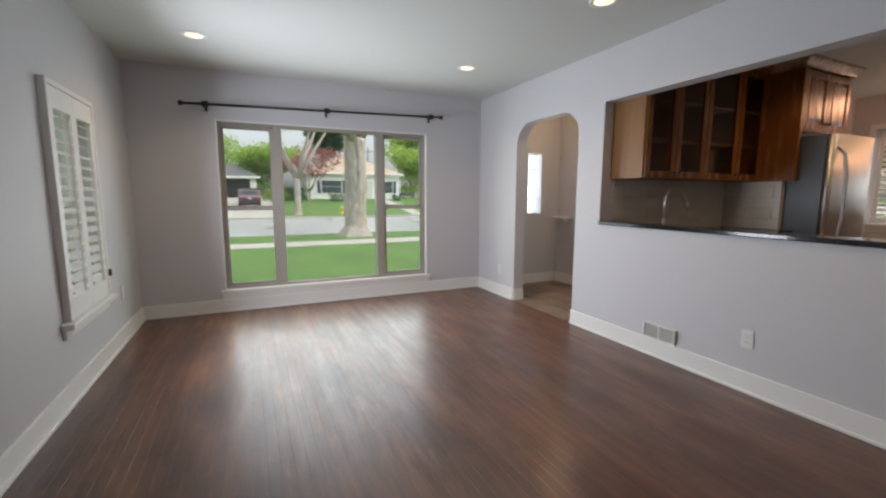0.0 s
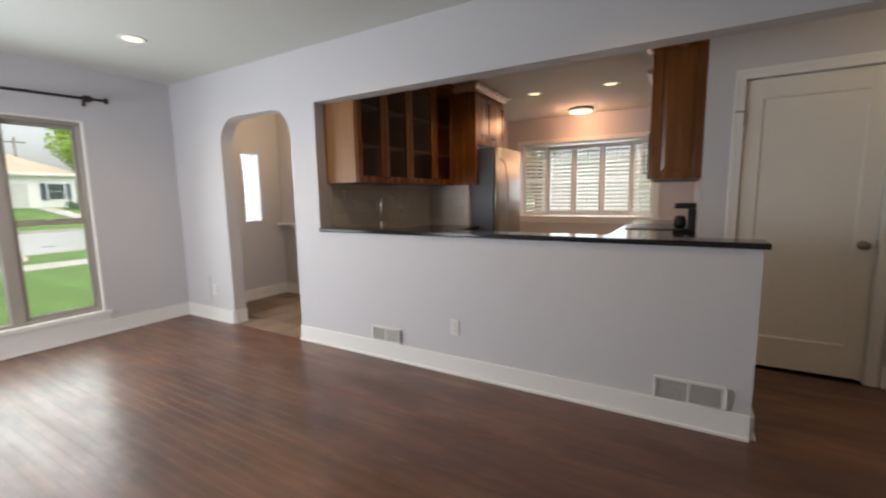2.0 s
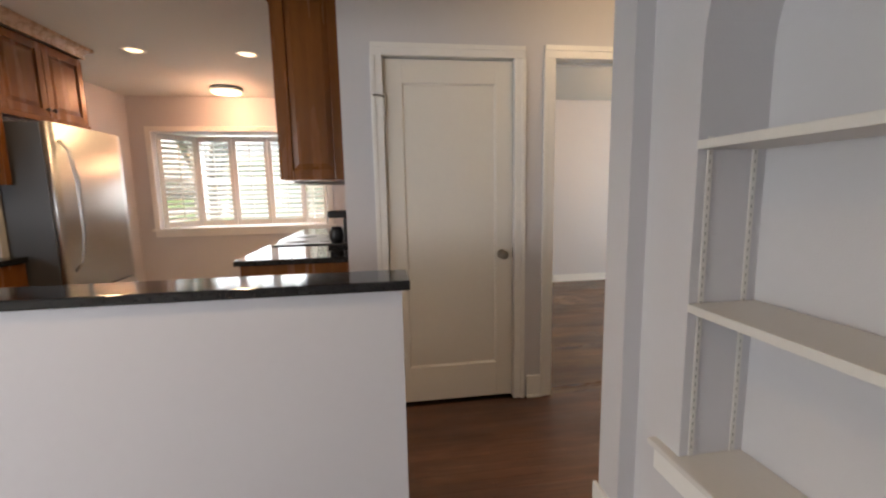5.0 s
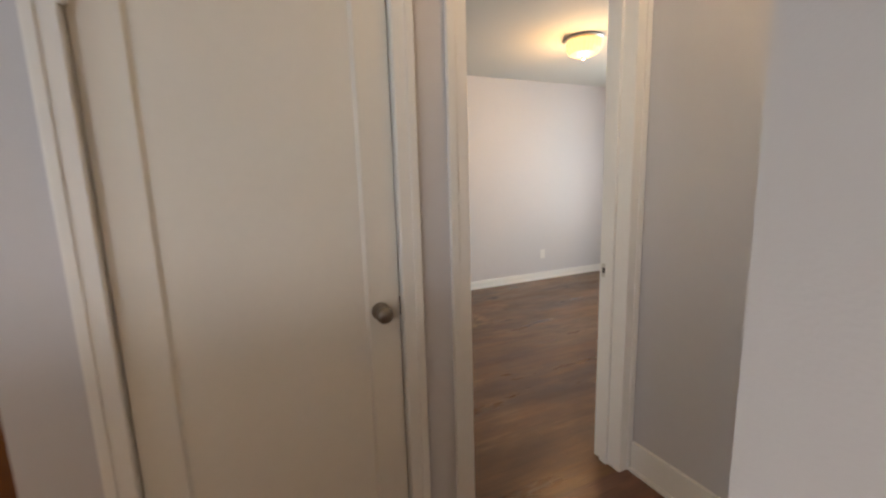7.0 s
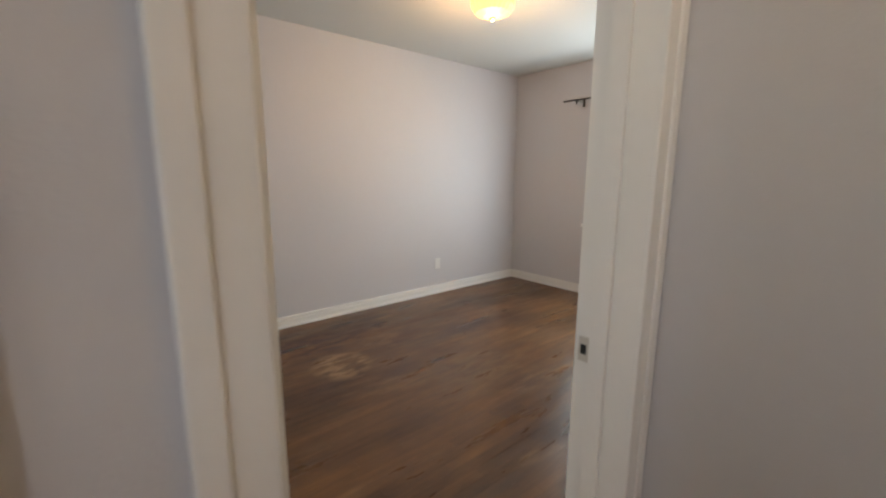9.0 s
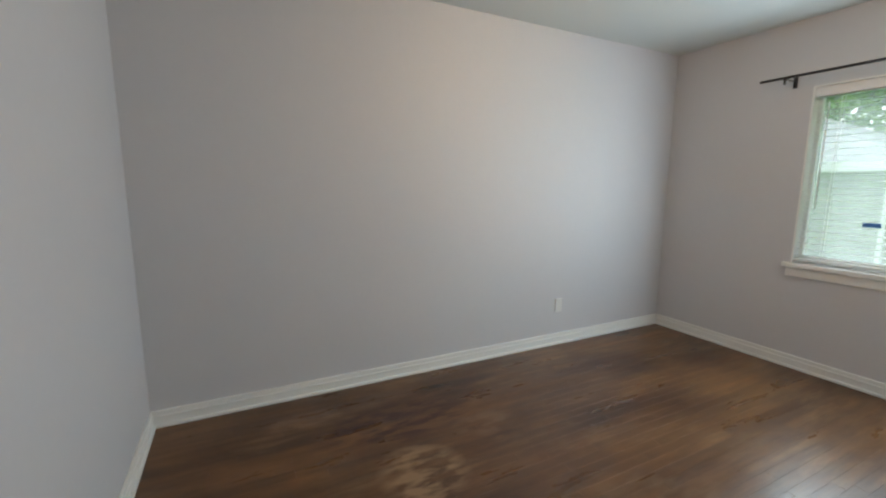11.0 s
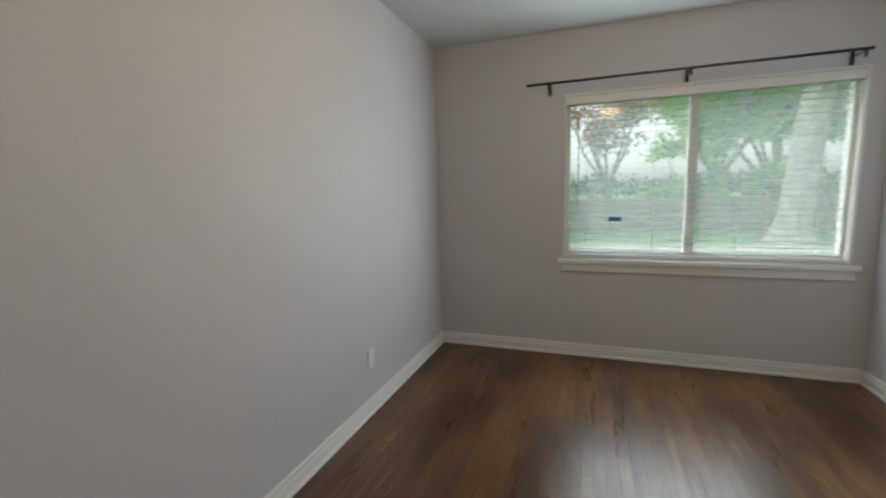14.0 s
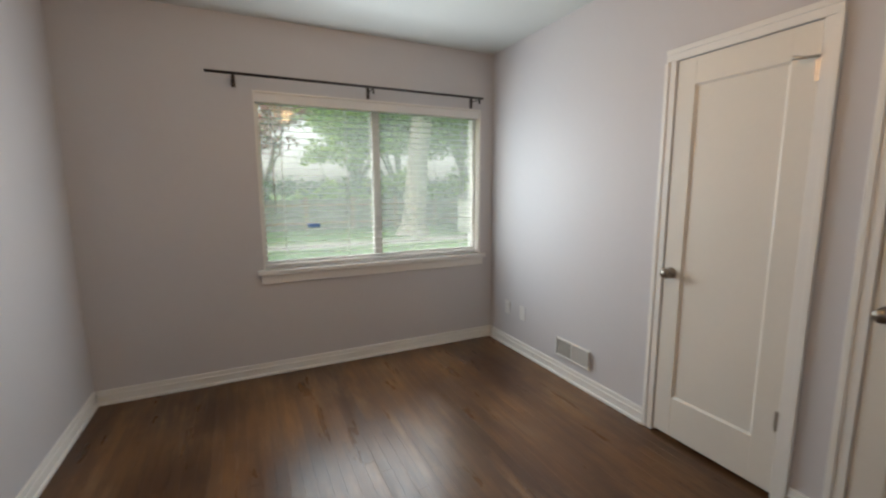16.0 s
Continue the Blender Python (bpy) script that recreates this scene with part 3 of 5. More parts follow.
def hinge(parent, x, z, y, arm):
    s = Shape().box(x - 0.010, y - 0.008, z - 0.045, x + 0.010, y + 0.001, z + 0.045, 0.002)
    s.lathe([(0.006, 0), (0.0075, 0.003), (0.0075, 0.097), (0.006, 0.10), (0.003, 0.106)], Matrix.Translation((x, y - 0.010, z - 0.05)), 10)
    h = part("hinge", s, NICKEL, parent, "worn metal butt hinge")
    if arm:
        part("door_stop", Shape().tube([(x, y - 0.012, z + 0.05), (x + arm * 0.02, y - 0.03, z + 0.052), (x + arm * 0.055, y - 0.05, z + 0.05)], [0.006, 0.005, 0.008], 8), NICKEL, h, "small hinge pin door stop")


# closed closet door in the hall: seen from -x
d = panel_door("door_1", pose(1.118, -5.08, 0, 0, 0, -90), 0.730, 2.005, "closed off-white one-panel closet door with a nickel knob", 0.665, 0, faces=(-1,), frame_w=0.10, knob_z=0.91)
hinge(d, 0.0, 1.75, -0.012, -1)
hinge(d, 0.0, 0.317, -0.012, 0)
part("latch", Shape().box(0.7302, 0.002, 0.885, 0.7335, 0.028, 0.945), DARK, d, "dark latch in the gap beside the frame")
# bedroom closet doors: seen from +x
d = panel_door("door_2", pose(1.24, -7.758, 0, 0, 0, -90), 0.578, 1.96, "closed white one-panel closet door with a nickel knob", 0.535, 0, faces=(1,), knob_z=0.905, frame_w=0.095)
s = Shape().box(-0.012, 0.034, 1.74, 0.012, 0.040, 1.83, 0.002)
part("hinge", s, NICKEL, d, "worn metal hinge").parent = d
part("door_stop", Shape().tube([(0.0, 0.045, 1.83), (0.03, 0.06, 1.83), (0.07, 0.085, 1.835)], [0.006, 0.005, 0.009], 8), NICKEL, d, "small hinge pin door stop")
part("hinge", Shape().box(-0.012, 0.034, 0.31, 0.012, 0.040, 0.40, 0.002), NICKEL, d, "worn metal hinge")
panel_door("door_3", pose(1.24, -6.933, 0, 0, 0, -90), 0.584, 1.96, "closed white one-panel closet door beside the wardrobe door", 0.545, 0, faces=(1,), knob_z=0.905, frame_w=0.095)
# open bedroom door, swung inwards
panel_door("door_4", pose(1.232, -6.092, 0, 0, 0, -9.5), 0.70, 2.0, "white one-panel bedroom door standing open on its hinges", 0.66, 0, faces=(-1, 1), frame_w=0.10, knob_z=0.90)

# strike plate in the bedroom doorway
sp = thing("strike_plate", pose(1.212, -6.7855, 0.90), "brushed steel strike plate let into the white jamb", "strike plate")
part("plate", Shape().box(-0.018, 0, -0.030, 0.014, 0.0025, 0.030, 0.001), NICKEL, sp)
part("latch_hole", Shape().box(-0.006, 0.0022, -0.012, 0.008, 0.0032, 0.012), DARK, sp, "dark latch hole")


# ---- floors ----
def planks(x0, x1, y0, y1, w, rng):
    """Strips along y with staggered ends: yields x, y, width, length."""
    k = int(math.ceil((x1 - x0) / w))
    for i in range(k):
        xa, xb = x0 + i * w, min(x0 + (i + 1) * w, x1)
        y = y0 - rng.uniform(0, 0.8)
        while y < y1:
            ln = rng.choice((0.55, 0.8, 1.05, 1.3))
            a, b = max(y, y0), min(y + ln, y1)
            if b - a > 0.05 and xb - xa > 0.01:
                yield xa, a, xb - xa, b - a
            y += ln


def plank_shape(s, x0, y0, x1, y1, top):
    g, c = 0.0001, 0.0004
    x0, x1, y0, y1 = x0 + g, x1 - g, y0 + g, y1 - g
    lo = [s.bm.verts.new(p) for p in ((x0, y0, -0.013), (x1, y0, -0.013), (x1, y1, -0.013), (x0, y1, -0.013))]
    md = [s.bm.verts.new(p) for p in ((x0, y0, top - c), (x1, y0, top - c), (x1, y1, top - c), (x0, y1, top - c))]
    hi = [s.bm.verts.new(p) for p in ((x0 + c, y0 + c, top), (x1 - c, y0 + c, top), (x1 - c, y1 - c, top), (x0 + c, y1 - c, top))]
    s.bm.faces.new(hi)
    for a, b in ((lo, md), (md, hi)):
        for i in range(4):
            s.bm.faces.new((a[i], a[(i + 1) % 4], b[(i + 1) % 4], b[i]))


def plank_floor(name, areas, mat, mat_joined, label, near):
    base = structure(name, Shape().box(areas[0][0], areas[0][2], -0.0142, areas[0][1], areas[0][3], -0.0135), SUBFLOOR, label, "floor")
    rng = random.Random(11)
    joined = Shape()
    made = 0
    for x0, x1, y0, y1 in areas:
        for x, y, w, ln in planks(x0, x1, y0, y1, 0.0571, rng):
            top = rng.uniform(-0.00006, 0.0)
            if near(x, y + ln / 2) and made < 300:
                s = Shape()
                plank_shape(s, 0, 0, w, ln, top)
                ob = part("plank", s, mat, base)
                ob.location = (x, y, 0)
                made += 1
            else:
                plank_shape(joined, x, y, x + w, y + ln, top)
    if joined.bm.verts:
        tagged(part("planks", joined, mat_joined, base, "dark stained oak strips"), kind="stuff")
    else:
        joined.bm.free()


FLOORS = []


# ---- windows ----
def pane(parent, x0, y0, z0, x1, y1, z1, mat=GLASS, name="pane"):
    ob = part(name, Shape().box(x0, y0, z0, x1, y1, z1), mat, parent, "clear glass pane")
    ob.visible_shadow = False
    return ob


# picture window in the front wall: a fixed middle light between two sashes
w1 = tagged(thing("window_1", pose(0, 0, 0), "wide picture window with taupe frames looking on the street", "window"), kind="structure")
s = Shape()
X0, X1, Z0, Z1 = -3.08, -0.77, 0.22, 1.99
for a, b, c, d_ in ((X0, X0 + 0.035, Z0, Z1), (X1 - 0.035, X1, Z0, Z1), (X0 + 0.035, X1 - 0.035, Z1 - 0.04, Z1), (X0 + 0.035, X1 - 0.035, Z0, Z0 + 0.035)):
    s.box(a, 0.045, c, b, 0.14, d_, 0.003)
for xm in (-2.50, -1.36):
    s.box(xm - 0.045, 0.04, Z0 + 0.035, xm + 0.045, 0.14, Z1 - 0.04, 0.004)
part("window_frame", s, BRICKTAN, w1, "taupe painted wooden frame")
for a, b in ((X0 + 0.035, -2.545), (-1.315, X1 - 0.035)):
    for za, zb, yy in ((Z0 + 0.035, 1.105, 0.06), (1.085, Z1 - 0.04, 0.09)):
        s = Shape()
        for c, d_, e, f in ((a, a + 0.03, za, zb), (b - 0.03, b, za, zb), (a + 0.03, b - 0.03, zb - 0.035, zb), (a + 0.03, b - 0.03, za, za + 0.035)):
            s.box(c, yy, e, d_, yy + 0.028, f, 0.003)
        sash = part("sash", s, BRICKTAN, w1, "taupe painted sash")
        pane(sash, a + 0.03, yy + 0.011, za + 0.035, b - 0.03, yy + 0.016, zb - 0.035)
    part("sash_lock", Shape().box((a + b) / 2 - 0.03, 0.052, 1.105, (a + b) / 2 + 0.03, 0.085, 1.122, 0.004), NICKEL, w1, "small metal sash lock")
pane(w1, -2.455, 0.085, Z0 + 0.035, -1.405, 0.090, Z1 - 0.04)
s = Shape()
s.box(X0, 0.004, Z0 - 0.002, X1, 0.045, Z0 + 0.012)
s.box(X0 - 0.04, -0.030, Z0 - 0.028, X1 + 0.04, 0.003, Z0 + 0.012, 0.004)
s.box(X0 - 0.025, -0.016, Z0 - 0.085, X1 + 0.025, -0.001, Z0 - 0.028, 0.003)
part("window_sill", s, TRIM, w1, "white painted sill and apron")
s = Shape()
for a, b, c, d_ in ((X0, X0 + 0.012, Z0 + 0.012, Z1), (X1 - 0.012, X1, Z0 + 0.012, Z1), (X0 + 0.012, X1 - 0.012, Z1 - 0.012, Z1)):
    s.box(a, -0.003, c, b, 0.044, d_)
part("reveal", s, TRIM, w1)


def curtain_rod(m, x0, x1, brackets, r, finial, label, reach=0.09):
    """A rod along x at the height of its pose; the wall lies towards +y."""
    t = thing("curtain_rod", m, label, "curtain rod")
    part("rod", Shape().tube([(x0, 0, 0), (x1, 0, 0)], r, 12), BRONZE, t)
    if finial:
        for x, sg in ((x0, -1), (x1, 1)):
            part("finial", Shape().lathe([(r * 1.6, 0), (r * 2.0, 0.01), (r * 2.0, 0.03), (r * 1.2, 0.036)], Matrix.Translation((x, 0, 0)) @ pose(0, 0, 0, 0, 90 * sg), 14), BRONZE, t)
    for x in brackets:
        s = Shape().box(x - 0.006, -0.004, -0.010, x + 0.006, reach - 0.005, -r, 0.002)
        s.box(x - 0.011, reach - 0.013, -0.055, x + 0.011, reach - 0.0005, 0.03, 0.002)
        if finial:
            s.lathe([(0.024, -0.03), (0.030, -0.015), (0.030, 0.015), (0.024, 0.03)], Matrix.Translation((x, 0, 0)) @ pose(0, 0, 0, 0, 90), 14)
        else:
            s.box(x - 0.006, -0.010, -0.045, x + 0.006, 0.004, -r, 0.002)
        part("bracket", s, BRONZE, t)
    return t


rod1 = curtain_rod(pose(0, -0.09, 2.145, 0, -1.4, 0), -3.34, -0.63, (-3.15, -1.985, -0.75), 0.0125, True, "dark bronze curtain rod with no curtain above the front window")
rod1.matrix_world = Matrix.Translation((-1.985, -0.09, 2.145)) @ pose(0, 0, 0, 0, -1.6, 0) @ Matrix.Translation((1.985, 0, 0))
curtain_rod(pose(0, -9.905, 2.065, 0, 0, 180), -3.425, -1.455, (-3.27, -2.37, -1.49), 0.009, False, "thin black curtain rod with no curtain above the bedroom window", 0.145)


def shutter(parent, m, w, h, tilt, n_div=1, rail=0.11, louvre=0.062, pitch=0.068, stile=0.045, top=None, bottom=None):
    """A plantation shutter leaf in the x-z plane, from 0 to w and 0 to h."""
    top, bottom = top or rail, bottom or rail
    s = Shape()
    for a, b, c, d_ in ((0, stile, 0, h), (w - stile, w, 0, h), (stile, w - stile, 0, bottom), (stile, w - stile, h - top, h)):
        s.box(a, -0.014, c, b, 0.014, d_, 0.002)
    leaf = part("shutter", s, TRIM, parent, "white plantation shutter leaf")
    leaf.matrix_basis = m
    k = int((h - top - bottom) / pitch)
    off = (h - top - bottom - k * pitch) / 2
    lou = Shape()
    hw, th = louvre / 2, 0.0045
    c, s_ = math.cos(radians(tilt)), math.sin(radians(tilt))
    prof = [(-hw, 0), (-hw * 0.5, th), (hw * 0.5, th), (hw, 0), (hw * 0.5, -th), (-hw * 0.5, -th)]
    lou.prism([(y * c - z * s_, y * s_ + z * c) for y, z in prof], "x", stile + 0.002, w - stile - 0.002)
    me = lou.mesh("louvre", LOUVREM)
    for i in range(k):
        ob = new("louvre", me)
        ob.parent = leaf
        ob.location = (0, 0, bottom + off + (i + 0.5) * pitch)
    part("tilt_rod", Shape().box(w / 2 - 0.006, -hw * c - 0.016, bottom + 0.03, w / 2 + 0.006, -hw * c - 0.005, h - top - 0.03, 0.002), TRIM, leaf)
    return leaf


def plain_window(parent, m, w, h, bars=1):
    """A simple sash window behind a shutter, in the x-z plane."""
    s = Shape()
    for a, b, c, d_ in ((0, 0.04, 0, h), (w - 0.04, w, 0, h), (0.04, w - 0.04, 0, 0.045), (0.04, w - 0.04, h - 0.045, h), (0.04, w - 0.04, h / 2 - 0.02, h / 2 + 0.02)):
        s.box(a, 0, c, b, 0.04, d_, 0.002)
    f = part("window_frame", s, TRIM, parent, "white painted frame")
    f.matrix_basis = m
    ob = part("pane", Shape().box(0.04, 0.018, 0.045, w - 0.04, 0.022, h - 0.045), GLASS, f)
    ob.visible_shadow = False


# shuttered side window in the west wall: x of the shutter runs along -y, its back faces -x
w2 = tagged(thing("window_2", pose(-3.82, -1.065, 0.445, 0, 0, 90), "tall side window behind open white plantation shutters", "window"), kind="structure")
s = Shape()
WY = 0.77
for a, b, c, d_ in ((-WY - 0.0, -WY + 0.03, 0.05, 1.43), (-0.03, 0.0, 0.05, 1.43), (-WY + 0.03, -0.03, 1.40, 1.43)):
    s.box(a, -0.040, c, b, -0.002, d_, 0.003)
part("shutter_frame", s, TRIM, w2)
s = Shape().box(-WY - 0.05, -0.065, 0.012, 0.05, -0.002, 0.048, 0.004)
s.box(-WY - 0.03, -0.018, -0.05, 0.03, -0.002, 0.012, 0.003)
part("window_sill", s, TRIM, w2, "white painted sill with horned ends")
for k in range(2):
    shutter(w2, pose(-WY + 0.032 + k * 0.354, -0.022, 0.055), 0.351, 1.34, 28, rail=0.12)
plain_window(w2, pose(-WY + 0.04, 0.10, 0.05), 0.70, 1.35)
part("latch", Shape().box(-0.012, -0.058, 0.19, -0.004, -0.036, 0.24, 0.002), BRONZE, w2, "small dark latch")

# glass block window in the entry
w3 = tagged(thing("window_3", pose(0.70, -0.02, 0.99), "narrow window of four stacked glass blocks", "window"), kind="structure")
for k in range(4):
    b = part("glass_block", Shape().box(0.006, 0.0, 0.006 + k * 0.205, 0.224, 0.08, 0.199 + k * 0.205, 0.012), glass_material("block_glass_%d" % k, (0.93, 0.97, 0.96), 0.25, 0.9) if k == 0 else bpy.data.materials["block_glass_0"], w3)
    b.visible_shadow = False
s = Shape()
for k in range(5):
    s.box(0.0, 0.01, k * 0.205 - 0.004, 0.23, 0.07, k * 0.205 + 0.004)
part("mortar", s, GROUT, w3)

# bay window in the kitchen
w4 = tagged(thing("window_4", pose(4.25, -3.36, 0), "kitchen bay window with white plantation shutters", "window"), kind="structure")
BAY = [(0.06, 0.98), (0.37, 0.66), (0.37, -0.66), (0.06, -0.98)]
s = Shape()
s.prism([(0.006, 0.998), (0.006, -0.998), (0.2, -0.998), (0.52, -0.72), (0.52, 0.72), (0.2, 0.998)], "z", 0.76, 0.897)
part("window_seat", s, TRIM, w4, "white painted bay seat board")
s = Shape()
s.prism([(0.202, 1.0), (0.202, -1.0), (0.52, -0.72), (0.52, 0.72)], "z", 2.062, 2.20)
part("bay_head", s, TRIM, w4)
s = Shape()
for a, b in ((-1.06, -1.0), (1.0, 1.06)):
    s.box(-0.018, a, 0.90, -0.001, b, 2.06, 0.003)
s.box(-0.02, -1.06, 2.06, -0.001, 1.06, 2.12, 0.003)
s.box(-0.024, -1.09, 0.872, -0.001, 1.09, 0.90, 0.004)
s.box(-0.012, -1.06, 0.80, -0.001, 1.06, 0.872, 0.004)
part("window_frame", s, TRIM, w4, "white painted casing and sill")
for i in range(3):
    p, q = Vector(BAY[i]), Vector(BAY[i + 1])
    ln = (q - p).length
    ang = math.degrees(math.atan2(q.y - p.y, q.x - p.x))
    n = 3 if i == 1 else 1
    for k in range(n):
        o = p + (q - p) * (k / n)
        shutter(w4, pose(o.x, o.y, 0.905, 0, 0, ang), ln / n - 0.004, 1.145, 34 if i else 38, rail=0.07, pitch=0.062)
    nrm = Vector((-(q.y - p.y), q.x - p.x)).normalized() * 0.09
    plain_window(w4, pose(p.x + nrm.x, p.y + nrm.y, 0.90, 0, 0, ang), ln, 1.155)

# bedroom window: a sliding pair behind raised-slat blinds
w5 = tagged(thing("window_5", pose(1.39, -10.05, 0.775), "wide bedroom window with white trim and two sliding panes", "window"), kind="structure")
W5, H5 = 1.77, 1.23
s = Shape()
for a, b, c, d_ in ((0, 0.035, 0, H5), (W5 - 0.035, W5, 0, H5), (0.035, W5 - 0.035, 0, 0.05), (0.035, W5 - 0.035, H5 - 0.035, H5), (0.875, 0.935, 0.05, H5 - 0.035)):
    s.box(a, -0.13, c, b, -0.07, d_, 0.003)
part("window_frame", s, BLINDM, w5, "white vinyl frame")
pane(w5, 0.035, -0.105, 0.05, 0.875, -0.10, H5 - 0.035, HAZY)
pane(w5, 0.935, -0.105, 0.05, W5 - 0.035, -0.10, H5 - 0.035, HAZY)
s = Shape().box(-0.04, -0.002, -0.03, W5 + 0.04, 0.040, 0.004, 0.004)
s.box(0, -0.07, -0.010, W5, -0.002, 0.004)
s.box(-0.02, 0.001, -0.095, W5 + 0.02, 0.017, -0.03, 0.003)
part("window_sill", s, TRIM, w5, "white painted sill and apron")
s = Shape()
for a, b, c, d_ in ((0, 0.012, 0.004, H5), (W5 - 0.012, W5, 0.004, H5), (0.012, W5 - 0.012, H5 - 0.012, H5)):
    s.box(a, -0.07, c, b, 0.004, d_)
part("reveal", s, TRIM, w5)
part("sticker", Shape().box(1.355, -0.0995, 0.285, 1.445, -0.098, 0.318), BLUE, w5, "small blue sticker on the glass")

bl = thing("window_blind", pose(1.40, -10.078, 0.79), "lowered white horizontal blinds with open slats", "blind")
part("headrail", Shape().box(0.004, -0.025, 1.140, 1.748, 0.022, 1.202, 0.003), BLINDM, bl, "white valance over the blind")
part("bottom_rail", Shape().box(0.012, -0.024, 0.006, 1.745, 0.024, 0.022, 0.003), BLINDM, bl)
lou = Shape()
lou.prism([(y * 0.999 + z * 0.03, -y * 0.03 + z) for y, z in ((-0.020, 0), (0, 0.0022), (0.020, 0), (0, 0.0007))], "x", 0.014, 1.743)
me = lou.mesh("slat", SLATM)
for k in range(26):
    ob = new("slat", me)
    ob.parent = bl
    ob.location = (0, 0, 0.045 + k * 0.0435)
for x in (0.16, 0.62, 1.14, 1.60):
    part("ladder_cord", Shape().box(x - 0.001, -0.025, 0.02, x + 0.001, -0.023, 1.145).box(x - 0.001, 0.023, 0.02, x + 0.001, 0.025, 1.145), BLINDM, bl)
part("tilt_wand", Shape().tube([(1.66, 0.035, 1.10), (1.66, 0.036, 0.38)], 0.004, 8), BLINDM, bl, "thin clear tilt wand")


# ---- lamps of the place ----
def downlight(x, y, watts):
    t = thing("recessed_downlight", pose(x, y, H), "lit round recessed ceiling downlight with white trim ring", "ceiling light", "recessed ceiling downlights")
    ring = Shape()
    n = 28
    prof = [(0.062, -0.001), (0.064, -0.007), (0.088, -0.006), (0.092, -0.001)]
    rr = [[ring.bm.verts.new((r * math.cos(2 * math.pi * i / n), r * math.sin(2 * math.pi * i / n), z)) for i in range(n)] for r, z in prof]
    for a, b in zip(rr, rr[1:]):
        for i in range(n):
            ring.bm.faces.new((a[i], a[(i + 1) % n], b[(i + 1) % n], b[i])).smooth = True
    part("trim_ring", ring, TRIM, t)
    part("lens", Shape().lathe([(0.063, -0.0012), (0.063, -0.004)], None, 24), CANGLOW, t, "glowing lens")
    lamp("downlight", "SPOT", look((x, y, H - 0.02), (x, y, 0)), watts, WARM, spot_size=radians(140), spot_blend=0.8, shadow_soft_size=0.06)


# the last one is unseen, added on the row's spacing to light the rear
for x, y in ((-3.13, -0.97), (-0.82, -1.145), (-0.70, -2.75), (-0.70, -4.45)):
    downlight(x, y, 8)
for x, y in ((1.35, -3.127), (1.396, -4.0), (2.58, -3.118), (2.61, -3.975)):
    downlight(x, y, 8)


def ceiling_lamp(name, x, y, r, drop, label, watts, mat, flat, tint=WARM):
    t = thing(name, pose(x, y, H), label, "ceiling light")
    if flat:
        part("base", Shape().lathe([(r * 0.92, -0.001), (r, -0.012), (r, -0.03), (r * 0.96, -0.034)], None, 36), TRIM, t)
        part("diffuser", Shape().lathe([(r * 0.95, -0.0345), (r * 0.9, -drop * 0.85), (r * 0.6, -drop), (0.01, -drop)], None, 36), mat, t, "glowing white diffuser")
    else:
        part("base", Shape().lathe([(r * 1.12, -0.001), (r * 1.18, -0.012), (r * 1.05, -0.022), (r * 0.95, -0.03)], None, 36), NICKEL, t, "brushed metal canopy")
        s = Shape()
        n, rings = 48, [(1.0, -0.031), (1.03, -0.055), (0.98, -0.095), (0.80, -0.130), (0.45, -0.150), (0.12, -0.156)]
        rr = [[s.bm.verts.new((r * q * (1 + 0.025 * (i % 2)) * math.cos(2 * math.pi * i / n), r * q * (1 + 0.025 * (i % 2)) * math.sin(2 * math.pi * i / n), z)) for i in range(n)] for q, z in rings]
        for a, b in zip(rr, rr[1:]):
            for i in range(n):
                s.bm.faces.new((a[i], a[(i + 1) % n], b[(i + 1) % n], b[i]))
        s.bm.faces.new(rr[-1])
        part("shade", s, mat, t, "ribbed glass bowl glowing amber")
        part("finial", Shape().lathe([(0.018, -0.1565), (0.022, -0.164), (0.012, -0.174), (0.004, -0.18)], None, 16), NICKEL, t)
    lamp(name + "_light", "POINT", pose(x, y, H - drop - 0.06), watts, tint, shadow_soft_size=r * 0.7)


ceiling_lamp("flush_ceiling_light", 3.82, -3.39, 0.17, 0.06, "round flush white kitchen ceiling light, lit", 5.5, CANGLOW, True, (1.0, 0.50, 0.28))
ceiling_lamp("bowl_ceiling_light", 2.77, -8.09, 0.140, 0.18, "lit ribbed glass bowl ceiling light on a metal canopy", 5.5, DOMEGLOW, False, (1.0, 0.58, 0.26))
# unseen fixture, placed from the warm glow on the hall wall
ceiling_lamp("hall_ceiling_light", 0.40, -6.45, 0.13, 0.06, "unseen hall ceiling light, lit, its shape assumed", 1.7, CANGLOW, True, (1.0, 0.70, 0.40))
# unseen lamp, added to warm and brighten the entry walls
ceiling_lamp("entry_ceiling_light", 0.68, -1.05, 0.13, 0.06, "unseen entry ceiling lamp, lit, added to warm the walls", 4.5, CANGLOW, True)

